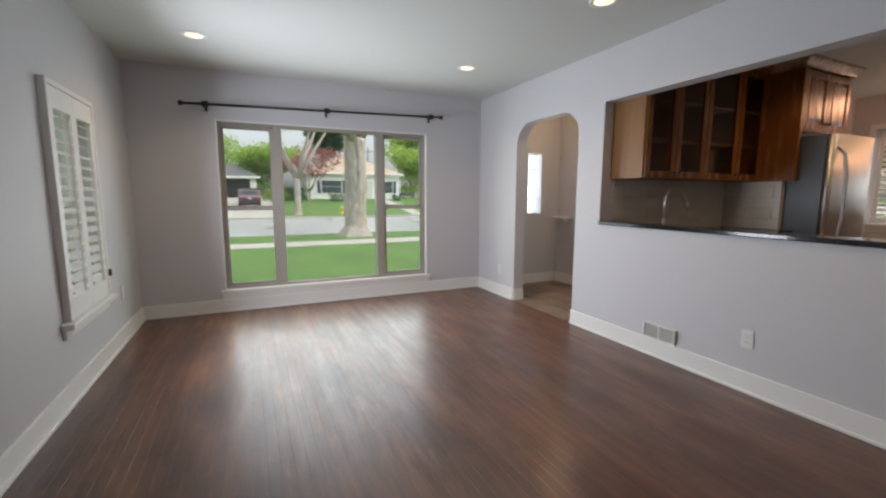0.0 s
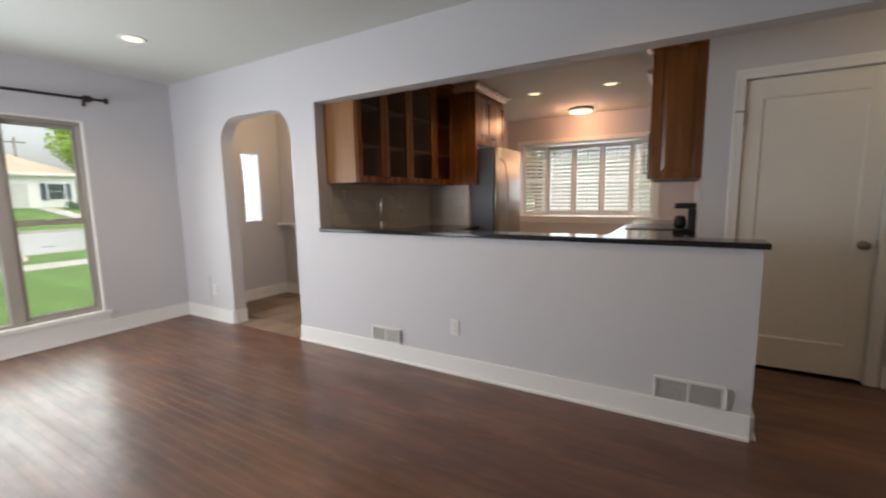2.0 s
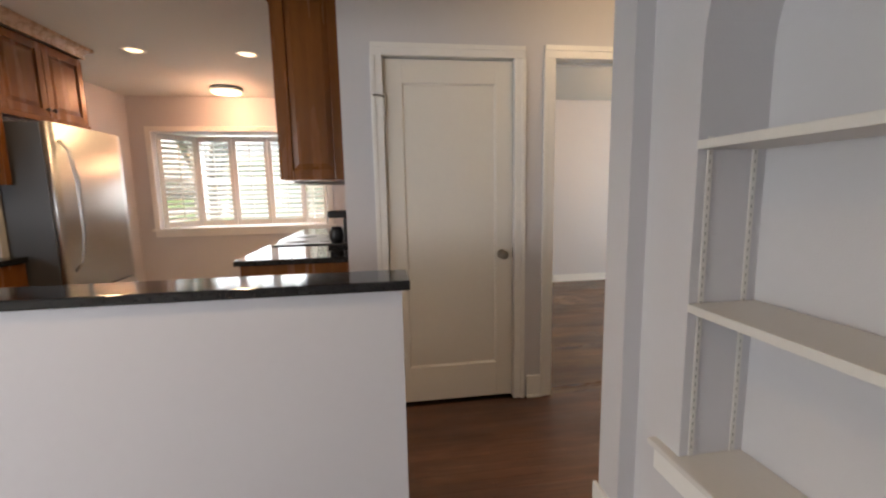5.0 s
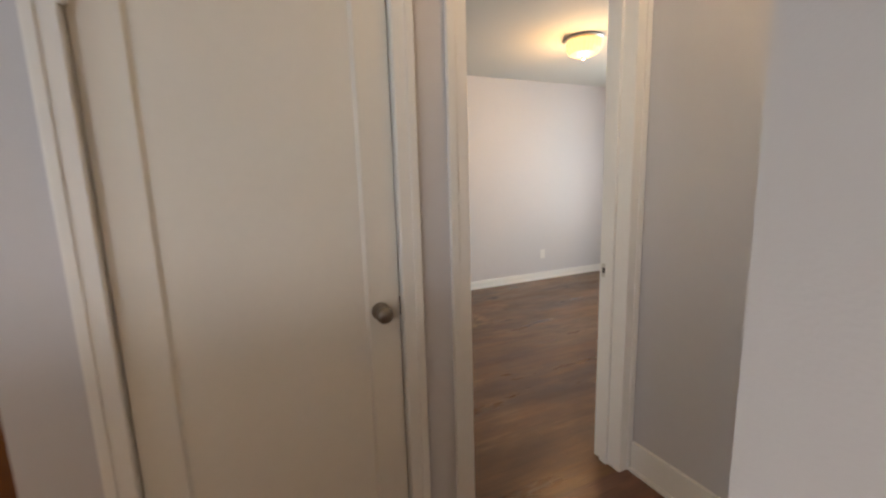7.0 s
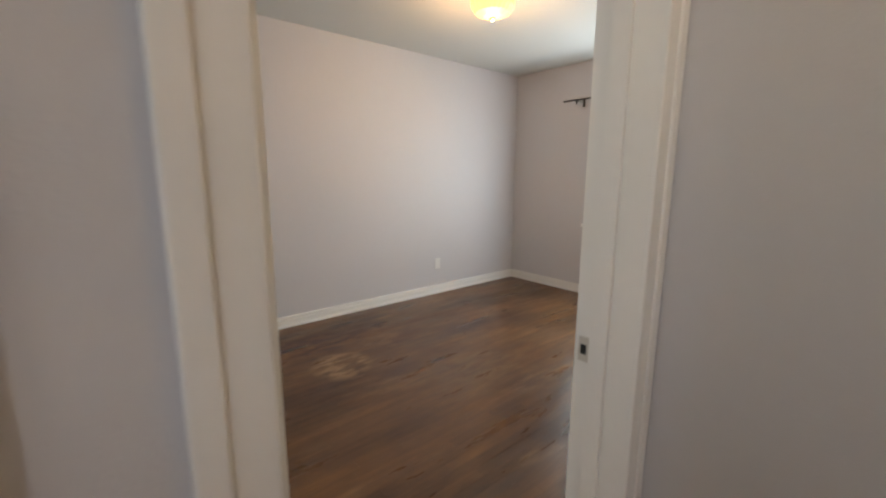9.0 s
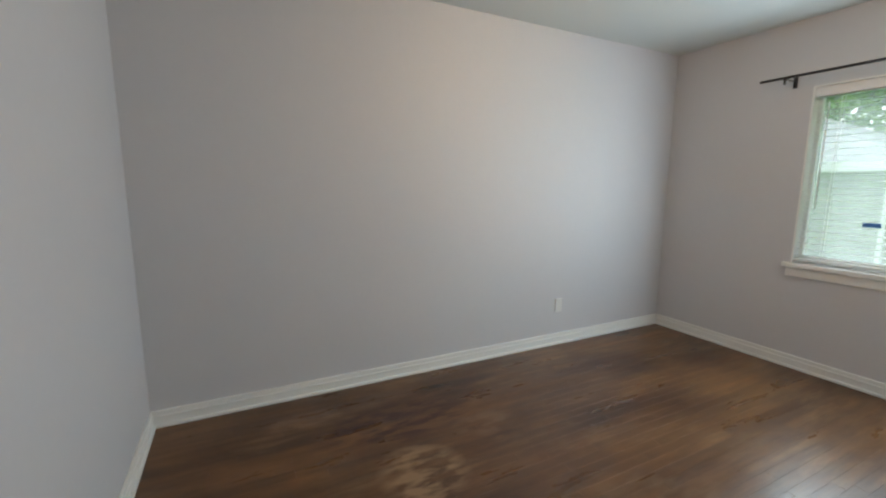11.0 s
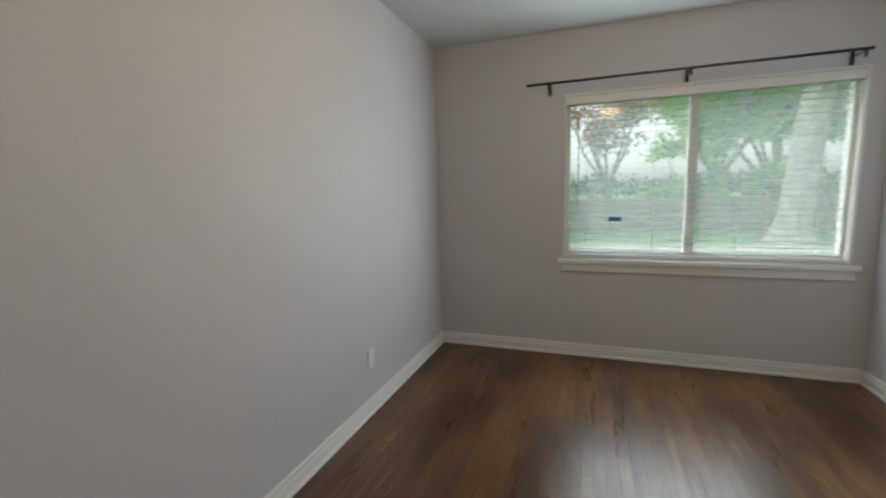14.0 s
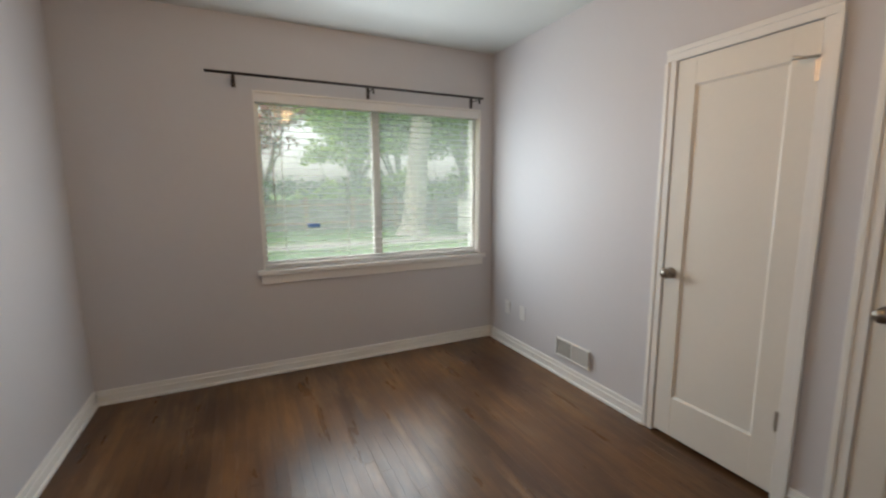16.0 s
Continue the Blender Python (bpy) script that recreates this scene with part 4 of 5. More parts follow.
# ---- living room fittings ----
def outlet(m, kind, label):
    """A cover plate in the x-z plane; its back at y = 0, its face towards -y."""
    t = thing("wall_outlet" if kind == "outlet" else "light_switch", m, label, "outlet" if kind == "outlet" else "switch")
    w = 0.035 if kind != "wide" else 0.082
    part("plate", Shape().box(-w, -0.007, -0.058, w, 0, 0.058, 0.003), WHITEP, t)
    if kind == "outlet":
        for z in (-0.020, 0.020):
            r = part("receptacle", Shape().box(-0.016, -0.010, z - 0.014, 0.016, -0.0068, z + 0.014, 0.003), WHITEP, t)
            part("slot", Shape().box(-0.007, -0.0106, z - 0.004, -0.005, -0.0098, z + 0.005).box(0.005, -0.0106, z - 0.003, 0.007, -0.0098, z + 0.005), DARK, r)
    elif kind == "wide":
        for x in (-0.046, 0.0, 0.046):
            part("toggle", Shape().box(x - 0.016, -0.011, -0.034, x + 0.016, -0.0068, 0.034, 0.002), WHITEP, t)
    return t


outlet(pose(0, -3.396, 0.345, 0, 0, -90), "outlet", "white duplex outlet on the half wall")
outlet(pose(0, -0.52, 0.33, 0, 0, -90), "outlet", "white outlet cover beside the arched doorway")
outlet(pose(-3.82, -0.62, 0.42, 0, 0, 90), "plain", "blank white cover plate on the side wall")
outlet(pose(4.19, -8.80, 0.335, 0, 0, -90), "plain", "white cover plate on the bedroom wall")
outlet(pose(1.27, -9.77, 0.34, 0, 0, 90), "outlet", "white outlet low on the bedroom wall")
outlet(pose(1.27, -9.56, 0.34, 0, 0, 90), "plain", "white cable plate low on the bedroom wall")
outlet(pose(0.413, -6.86, 1.285, 0, 0, 180), "wide", "white triple rocker switch plate in the hall")

th = thing("thermostat", pose(0.38, -6.86, 1.515), "cream plastic thermostat above the hall switches", "thermostat")
part("cover", Shape().box(-0.075, 0.004, -0.042, 0.075, 0.034, 0.042, 0.006), DOORP, th)
part("base_plate", Shape().box(-0.070, 0.0, -0.036, 0.070, 0.004, 0.036), VENTM, th)


def register(m, w, h, label):
    """A two-part wall register in the x-z plane, facing -y: a damper window and a row of fins."""
    t = thing("wall_register", m, label, "air vent")
    f = 0.014
    s = Shape()
    for a, b, c, d_ in ((0, f, 0, h), (w - f, w, 0, h), (f, w - f, 0, f), (f, w - f, h - f, h), (w / 2 - 0.006, w / 2 + 0.006, f, h - f)):
        s.box(a, -0.012, c, b, 0, d_, 0.002)
    part("frame", s, VENTM, t)
    part("backing", Shape().box(f, -0.0012, f, w - f, 0.0, h - f), DARK, t)
    part("damper", Shape().box(f, -0.006, f, w / 2 - 0.0065, -0.0013, h - f), DAMPER, t, "grey perforated damper plate")
    me = Shape().box(-0.0032, -0.010, f, 0.0032, -0.0013, h - f).mesh("fin", VENTM)
    k = int((w / 2 - f) / 0.0135)
    for i in range(k):
        ob = new("fin", me)
        ob.parent = t
        ob.location = (w / 2 + 0.006 + (i + 0.5) * (w / 2 - f - 0.006) / k, 0, 0)
    part("lever", Shape().box(w - 0.002, -0.03, h * 0.25, w + 0.006, -0.006, h * 0.95, 0.002), VENTM, t)
    return t


register(pose(-0.001, -2.645, 0.132, 0, 0, -90), 0.275, 0.125, "painted metal wall register above the baseboard")
register(pose(-0.001, -4.655, 0.125, 0, 0, -90), 0.335, 0.138, "wide painted metal wall register above the baseboard")
register(pose(1.271, -8.82, 0.148, 0, 0, 90) @ pose(-0.325, 0, 0), 0.325, 0.135, "painted metal wall register in the bedroom")
p = thing("access_panel", pose(0, -0.32, 0.16, 0, 0, -90), "flush painted access panel low on the wall", "wall panel")
part("panel", Shape().box(-0.13, -0.006, 0, 0.13, 0, 0.30, 0.002), WALL, p)

# niche shelves
for z, t in ((0.925, 0.025), (1.385, 0.025)):
    sh = thing("niche_shelf", pose(-0.58, -6.02, z), "white painted board shelf in the arched niche", "shelf", "shelves of the niche")
    part("board", Shape().box(-0.368, -0.108, 0, 0.368, 0.110, t, 0.002), SHELF_DIM, sh)
sh = thing("niche_sill", pose(-0.58, -6.0, 0.425), "deep white painted bottom ledge of the niche with an apron", "shelf")
part("board", Shape().box(-0.48, -0.128, 0.0255, 0.48, 0.115, 0.045, 0.003), SHELF_DIM, sh)
part("apron", Shape().box(-0.46, 0.0855, -0.05, 0.46, 0.103, 0.0255, 0.003), TRIM, sh)
for x, sg in ((-0.212, -1), (-0.948, 1)):
    for y in (-5.95, -6.09):
        st = thing("shelf_standard", pose(x, y, 0.47), "slotted white metal shelf standard in the niche", "shelf support", "shelf standards of the niche")
        part("channel", Shape().box(0, -0.008, 0.002, sg * 0.004, 0.008, 0.95), SHELF_DIM, st)
        me = Shape().box(0, -0.0014, -0.004, sg * 0.0044, 0.0022, 0.007).mesh("slot", DAMPER)
        for k in range(36):
            ob = new("slot", me)
            ob.parent = st
            ob.location = (0, 0, 0.03 + k * 0.025)
mt = thing("mantel_shelf", pose(-1.9, -5.915, 1.17), "white painted fireplace mantel shelf with a stepped moulding", "mantel")
part("board", Shape().box(-0.88, 0, 0.025, 0.88, 0.29, 0.06, 0.010), TRIM, mt)
part("moulding", Shape().box(-0.85, 0, 0.010, 0.85, 0.262, 0.025, 0.004).box(-0.82, 0, -0.02, 0.82, 0.235, 0.010, 0.006), TRIM, mt)
part("breast", Shape().box(-0.70, 0, -1.165, 0.70, 0.10, -0.02), TRIM, mt, "plain white surround")

# entry: tile floor and a small ledge
base = structure("floor_entry", Shape().box(0.0, -1.99, -0.0138, 1.24, -0.1, -0.010), GROUT, "slate-like tile floor of the entry", "floor")
rng = random.Random(5)
for i in range(5):
    for k in range(7):
        x0, y0 = 0.005 + i * 0.25, -1.99 + k * 0.27
        x1, y1 = min(x0 + 0.244, 1.238), min(y0 + 0.264, -0.118)
        if x1 - x0 < 0.03 or y1 - y0 < 0.03 or (x0 < 0.13 and (y0 < -1.80 or y1 > -0.85)):
            continue
        ob = part("tile", Shape().box(0, 0, -0.010, x1 - x0, y1 - y0, rng.uniform(-0.001, 0.001), 0.003), TILE, base)
        ob.location = (x0, y0, 0)
lg = thing("corner_ledge", pose(1.24, -0.30, 0.92), "small white ledge on the entry wall", "ledge")
part("board", Shape().box(-0.09, -0.12, 0, 0, 0.19, 0.022, 0.004), TRIM, lg)
part("support", Shape().prism([(-0.07, 0.0), (0.0, 0.0), (0.0, -0.05)], "y", -0.01, 0.01), TRIM, lg)

# ---- bar top on the half wall ----
bt = thing("bar_top", pose(0.065, -3.6, 0.985), "polished black granite bar top on the half wall", "countertop")
part("slab", Shape().box(-0.085, -1.525, 0.0005, 0.115, 1.478, 0.032, 0.006), GRANITE, bt)

# ---- kitchen ----
base = structure("floor_kitchen", Shape().box(0.13, -4.85, -0.0138, 4.25, -2.12, -0.010), GROUT, "grey tile kitchen floor", "floor")
for i in range(9):
    for k in range(6):
        x0, y0 = 0.132 + i * 0.46, -4.848 + k * 0.46
        x1, y1 = min(x0 + 0.455, 4.248), min(y0 + 0.455, -2.122)
        ob = part("tile", Shape().box(0, 0, -0.010, x1 - x0, y1 - y0, 0.001, 0.002), KTILE, base)
        ob.location = (x0, y0, 0)


def framed_door(parent, m, w, h, glass, knob_right, mat=WOOD):
    """A cabinet door in the x-z plane, facing -y."""
    f = 0.055
    s = Shape()
    for a, b, c, d_ in ((0, f, 0, h), (w - f, w, 0, h), (f, w - f, 0, f), (f, w - f, h - f, h)):
        s.box(a, -0.020, c, b, 0, d_, 0.003)
    d = part("door", s, mat, parent, "glazed wooden frame" if glass else "raised panel wooden door")
    d.matrix_basis = m
    if glass:
        part("glass", Shape().box(f - 0.004, -0.012, f - 0.004, w - f + 0.004, -0.008, h - f + 0.004), SMOKED, d, "clear glass").visible_shadow = False
    else:
        e = 0.035
        s = Shape()
        a, b, c, g = f - 0.002, w - f + 0.002, f - 0.002, h - f + 0.002
        o = [s.bm.verts.new(p) for p in ((a, -0.007, c), (b, -0.007, c), (b, -0.007, g), (a, -0.007, g))]
        i_ = [s.bm.verts.new(p) for p in ((a + e, -0.017, c + e), (b - e, -0.017, c + e), (b - e, -0.017, g - e), (a + e, -0.017, g - e))]
        s.bm.faces.new(i_)
        for k in range(4):
            s.bm.faces.new((o[k], o[(k + 1) % 4], i_[(k + 1) % 4], i_[k]))
        part("raised_panel", s, mat, d)
    kx = w - 0.028 if knob_right else 0.028
    part("knob", Shape().lathe([(0.005, 0), (0.005, 0.012), (0.013, 0.018), (0.014, 0.024), (0.006, 0.029)], Matrix.Translation((kx, -0.02, 0.05)) @ pose(0, 0, 0, 90), 14), BRONZE, d, "small dark knob")
    return d


def carcass(parent, x0, x1, y0, y1, z0, z1, t=0.018, shelves=(), name="body", mat=WOOD):
    """An open-fronted box: y1 is the back against the wall, y0 the front."""
    s = Shape()
    s.box(x0, y0, z0, x0 + t, y1, z1, 0.001)
    s.box(x1 - t, y0, z0, x1, y1, z1, 0.001)
    s.box(x0 + t, y0, z0, x1 - t, y1, z0 + t)
    s.box(x0 + t, y0, z1 - t, x1 - t, y1, z1)
    s.box(x0 + t, y1 - 0.008, z0 + t, x1 - t, y1, z1 - t)
    part(name, s, mat, parent)
    for z in shelves:
        part("shelf", Shape().box(x0 + t, y0 + 0.02, z, x1 - t, y1 - 0.008, z + 0.018), WOODL, parent, "wooden shelf")


def crown(parent, pts, z, h=0.085, out=0.06, mat=WOOD):
    """Crown moulding swept along points (x, y) with the outside on the right hand."""
    prof = [(o * out / 0.056, q * h / 0.085) for o, q in ((0, 0), (0.014, 0), (0.016, 0.012), (0.010, 0.016), (0.012, 0.026), (0.022, 0.042), (0.038, 0.054), (0.050, 0.060), (0.050, 0.066), (0.056, 0.068), (0.056, 0.085), (0, 0.085))]
    s = Shape()
    rings = []
    P = [Vector(p) for p in pts]
    for i, p in enumerate(P):
        ns = []
        for a, b in ((i - 1, i), (i, i + 1)):
            if 0 <= a and b < len(P):
                d = (P[b] - P[a]).normalized()
                ns.append(Vector((d.y, -d.x)))
        n = sum(ns, Vector((0, 0)))
        n = n / n.dot(ns[0]) if n.length else ns[0]
        rings.append([s.bm.verts.new((p.x + n.x * o, p.y + n.y * o, z + q)) for o, q in prof])
    k = len(prof)
    for a, b in zip(rings, rings[1:]):
        for i in range(k):
            s.bm.faces.new((a[i], a[(i + 1) % k], b[(i + 1) % k], b[i]))
    s.bm.faces.new(rings[0])
    s.bm.faces.new(rings[-1][::-1])
    bmesh.ops.recalc_face_normals(s.bm, faces=s.bm.faces[:])
    return part("crown_moulding", s, mat, parent)


# glass-door wall cabinets on the north wall
KN = -2.12
xs = [0.118, 0.48, 0.86, 1.315, 1.705]
for i in range(4):
    c = thing("wall_cabinet", pose(xs[i], KN - 0.001, 1.385), "stained wooden wall cabinet with a glass door and empty shelves", "cabinet", "glass-door wall cabinets")
    w = xs[i + 1] - xs[i] - 0.001
    carcass(c, 0, w, -0.32, 0, 0, 0.99, shelves=(0.31, 0.63), mat=WOODL)
    framed_door(c, pose(0.003, -0.3205, 0.003), w - 0.006, 0.984, True, i % 2 == 0)
    crown(c, [(0, -0.34), (w, -0.34)], 0.98)
    if i == 0:
        part("end_panel", Shape().box(-0.013, -0.325, 0, -0.0005, 0, 0.99, 0.001), WOODL, c, "lighter wooden end panel")
# tall panel, cabinet above the refrigerator, refrigerator
c = thing("wall_cabinet", pose(1.752, KN - 0.001, 1.84), "deep stained wooden cabinet with two raised panel doors above the refrigerator", "cabinet")
carcass(c, 0, 0.80, -0.60, 0, 0, 0.535)
part("side_panel", Shape().box(-0.046, -0.625, -0.46, -0.0005, 0, 0.535, 0.002), WOOD, c, "tall wooden panel beside the refrigerator")
framed_door(c, pose(0.004, -0.6005, 0.02), 0.394, 0.50, False, True)
framed_door(c, pose(0.402, -0.6005, 0.02), 0.394, 0.50, False, False)
crown(c, [(-0.05, -0.30), (-0.05, -0.625), (0.80, -0.625), (0.80, -0.02)], 0.535, mat=CROWN_LIT)
part("light_rail", Shape().box(-0.05, -0.63, -0.02, 0.80, -0.60, 0.018, 0.004), WOOD, c)

fr = thing("refrigerator", pose(1.768, -2.27, 0), "stainless steel refrigerator with dark sides and a curved handle", "refrigerator")
part("body", Shape().box(0.0, -0.66, 0.02, 0.735, 0, 1.775, 0.006), DARKSTEEL, fr)
s = Shape()
n = 14
pts = [(0.735 * i / n, -0.705 - 0.022 * math.sin(math.pi * i / n)) for i in range(n + 1)]
s.prism([(0.735, -0.664), (0.0, -0.664)] + pts, "z", 0.66, 1.775)
for f in s.bm.faces:
    f.smooth = len(f.verts) == 4 and abs(f.normal.z) < 0.5
door = part("door", s, STEEL, fr, "brushed stainless door")
s = Shape()
s.prism([(0.735, -0.664), (0.0, -0.664)] + pts, "z", 0.06, 0.645)
part("freezer_drawer", s, STEEL, fr, "brushed stainless freezer drawer")
part("handle", Shape().tube([(0.06, -0.72, 0.80), (0.055, -0.775, 0.86), (0.055, -0.80, 1.05), (0.055, -0.80, 1.40), (0.055, -0.775, 1.60), (0.06, -0.72, 1.66)], [0.014, 0.015, 0.015, 0.015, 0.015, 0.014], 12), STEEL, door, "curved bar handle")
part("handle", Shape().tube([(0.10, -0.75, 0.60), (0.14, -0.79, 0.60), (0.60, -0.79, 0.60), (0.64, -0.75, 0.60)], 0.013, 12), STEEL, fr, "curved bar handle")

# tiled return wall beside the refrigerator
ret = structure("backsplash_return", Shape().box(1.716, -2.655, 0.9215, 1.764, KN - 0.012, 1.3785), SPLASHGROUT, "white subway tile return beside the refrigerator", "backsplash")
for r in range(5):
    z0, z1 = 0.923 + r * 0.1035, min(0.923 + r * 0.1035 + 0.0997, 1.378)
    y = KN - 0.013 + (0.15 if r % 2 else 0)
    while y > -2.64:
        a, b = max(y - 0.3012, -2.654), min(y, KN - 0.013)
        if b - a > 0.012:
            part("tile", Shape().box(-0.007, a, z0, 0, b, z1, 0.002), SPLASH, ret).location = (1.716, 0, 0)
        y -= 0.305

# base cabinets, counter, sink and tap on the north side
for i, (x0, x1) in enumerate(((0.135, 0.62), (0.62, 1.16), (1.16, 1.762))):
    c = thing("base_cabinet", pose(x0, KN - 0.001, 0), "stained wooden base cabinet with raised panel doors", "cabinet", "kitchen base cabinets")
    w = x1 - x0 - 0.001
    part("body", Shape().box(0, -0.60, 0.10, w, 0, 0.885).box(0.0, -0.53, 0.001, w, 0, 0.10), WOOD, c)
    framed_door(c, pose(0.004, -0.6005, 0.11), w - 0.008, 0.60, False, i % 2 == 0)
    part("drawer", Shape().box(0.004, -0.622, 0.72, w - 0.004, -0.6005, 0.88, 0.004), WOOD, c)
ct = thing("kitchen_counter", pose(0.135, KN - 0.001, 0.886), "polished black granite kitchen counter with a sink cut-out", "countertop")
s = Shape()
for a, b, c0, d_ in ((0, 0.38, -0.635, 0), (0.38, 1.02, -0.635, -0.52), (0.38, 1.02, -0.12, 0), (1.02, 1.63, -0.635, 0)):
    s.box(a, c0, 0, b, d_, 0.034)
part("slab", s, GRANITE, ct)
sk = thing("kitchen_sink", pose(0.515, -2.64, 0.885), "stainless steel undermount kitchen sink", "sink")
s = Shape()
for a, b, c0, d_, e, f in ((0, 0.64, 0, 0.40, -0.19, -0.185), (0, 0.006, 0, 0.40, -0.185, 0), (0.634, 0.64, 0, 0.40, -0.185, 0), (0.006, 0.634, 0, 0.006, -0.185, 0), (0.006, 0.634, 0.394, 0.40, -0.185, 0)):
    s.box(a, c0, e, b, d_, f)
part("basin", s, STEEL, sk)
fc = thing("kitchen_faucet", pose(0.60, -2.30, 0.92), "tall brushed nickel gooseneck kitchen faucet", "faucet")
part("base", Shape().lathe([(0.027, 0), (0.027, 0.01), (0.020, 0.02), (0.019, 0.10), (0.014, 0.12)], None, 20), NICKEL, fc)
arc = [(0, 0, 0.11), (0, 0, 0.27)] + [(0.105 - 0.105 * math.cos(a), -0.02 * (1 - math.cos(a)), 0.27 + 0.115 * math.sin(a)) for a in [k * math.pi / 12 for k in range(1, 12)]] + [(0.235, -0.045, 0.255)]
part("spout", Shape().tube(arc, 0.0145, 14), NICKEL, fc)
part("spray_head", Shape().tube([(0.228, -0.044, 0.272), (0.244, -0.046, 0.235), (0.262, -0.05, 0.19)], [0.016, 0.020, 0.019], 14), NICKEL, fc)
part("lever", Shape().tube([(0.018, 0, 0.075), (0.05, -0.005, 0.085), (0.085, -0.01, 0.115)], [0.008, 0.006, 0.005], 10), NICKEL, fc)

# subway tile backsplash
bs = structure("backsplash", Shape().box(0.131, KN - 0.004, 0.922, 1.764, KN - 0.0005, 1.383), SPLASHGROUT, "white subway tile backsplash under the cabinets", "backsplash")
cache = {}
for r in range(5):
    z0, z1 = 0.923 + r * 0.1035, min(0.923 + r * 0.1035 + 0.0997, 1.383)
    x = 0.132 - (0.15 if r % 2 else 0)
    while x < 1.755:
        a, b = max(x, 0.132), min(x + 0.3012, 1.763)
        if b - a > 0.012:
            key = (round(b - a, 4), round(z1 - z0, 4))
            if key not in cache:
                cache[key] = Shape().box(0, -0.007, 0, key[0], 0, key[1], 0.002).mesh("tile", SPLASH)
            ob = new("tile", cache[key])
            ob.parent = bs
            ob.location = (a, KN - 0.004, z0)
        x += 0.305

# south side: base cabinets with a cooktop, upper cabinet and microwave
KS = -4.85
for i, (x0, x1) in enumerate(((1.215, 1.80), (1.80, 2.56), (2.56, 3.30))):
    c = thing("base_cabinet", pose(x1, KS + 0.001, 0, 0, 0, 180), "stained wooden base cabinet with raised panel doors", "cabinet", "kitchen base cabinets")
    w = x1 - x0 - 0.001
    part("body", Shape().box(0, -0.60, 0.10, w, 0, 0.885).box(0.0, -0.53, 0.001, w, 0, 0.10), WOOD, c)
    framed_door(c, pose(0.004, -0.6005, 0.11), w - 0.008, 0.60, False, i % 2 == 0)
    part("drawer", Shape().box(0.004, -0.622, 0.72, w - 0.004, -0.6005, 0.88, 0.004), WOOD, c)
    if i == 0:
        e = part("end_panel", Shape().box(w, -0.60, 0.10, w + 0.012, 0, 0.885, 0.001), WOOD, c)
ct = thing("kitchen_counter", pose(1.185, KS + 0.001, 0.886), "polished black granite counter beside the cooktop", "countertop")
part("slab", Shape().box(0, 0, 0, 2.13, 0.645, 0.034, 0.005), GRANITE, ct)
ck = thing("cooktop", pose(2.2, -4.52, 0.9205), "flat black glass cooktop set on the counter", "cooktop")
part("glass", Shape().box(-0.38, -0.26, 0, 0.38, 0.26, 0.008, 0.003), BLACK, ck)
for x, y in ((-0.19, -0.13), (0.19, -0.13), (-0.19, 0.12), (0.19, 0.12)):
    part("burner_ring", Shape().lathe([(0.085, 0.0082), (0.085, 0.0088)], Matrix.Translation((x, y, 0)), 28), DARKSTEEL, ck)
c = thing("wall_cabinet", pose(1.60, KS + 0.001, 1.365, 0, 0, 180), "stained wooden wall cabinet with a raised end panel and crown", "cabinet")
carcass(c, 0, 0.42, -0.335, 0, 0, 1.02)
framed_door(c, pose(0.004, -0.3355, 0.004), 0.41, 1.01, False, False)
crown(c, [(0, -0.355), (0.432, -0.355), (0.432, 0.0)], 0.955, h=0.142, out=0.078)
e = framed_door(c, pose(0.4205, -0.333, 0.0, 0, 0, 90), 0.333, 1.015, False, False)
e.name = "end_panel"
for ch in list(e.children):
    if ch.name.startswith("knob"):
        bpy.data.objects.remove(ch)
mw = thing("microwave", pose(2.365, KS + 0.001, 1.36, 0, 0, 180), "stainless steel over-range microwave with a bar handle", "microwave")
part("body", Shape().box(0, -0.37, 0, 0.758, 0, 0.42, 0.006), DARKSTEEL, mw)
d = part("door", Shape().box(0.0, -0.40, 0.02, 0.56, -0.371, 0.41, 0.006), STEEL, mw)
part("window", Shape().box(0.06, -0.402, 0.09, 0.47, -0.3995, 0.35, 0.0008), BLACK, d, "dark glass window")
part("handle", Shape().tube([(0.53, -0.40, 0.06), (0.53, -0.44, 0.09), (0.53, -0.445, 0.21), (0.53, -0.44, 0.33), (0.53, -0.40, 0.36)], 0.010, 10), STEEL, d, "bar handle")
part("control_panel", Shape().box(0.562, -0.398, 0.02, 0.756, -0.371, 0.41, 0.004), BLACK, mw)
c = thing("wall_cabinet", pose(2.365, KS + 0.001, 1.80, 0, 0, 180), "short stained wooden cabinet above the microwave", "cabinet")
carcass(c, 0, 0.76, -0.335, 0, 0, 0.42)
framed_door(c, pose(0.004, -0.3355, 0.004), 0.374, 0.41, False, True)
framed_door(c, pose(0.382, -0.3355, 0.004), 0.374, 0.41, False, False)
crown(c, [(0, -0.355), (0.763, -0.355)], 0.40, h=0.10, out=0.075, mat=CROWN_LIT)
kt = thing("coffee_maker", pose(1.72, -4.77, 0.9205, 0, 0, 0) @ Matrix.Scale(0.8, 4), "black plastic coffee maker on the counter", "coffee maker")
part("base", Shape().box(-0.09, -0.09, 0, 0.09, 0.13, 0.035, 0.01), BLACK, kt)
part("column", Shape().box(-0.09, -0.09, 0.036, 0.09, -0.01, 0.25, 0.01), BLACK, kt)
part("head", Shape().box(-0.085, -0.088, 0.2505, 0.085, 0.12, 0.31, 0.018), BLACK, kt)
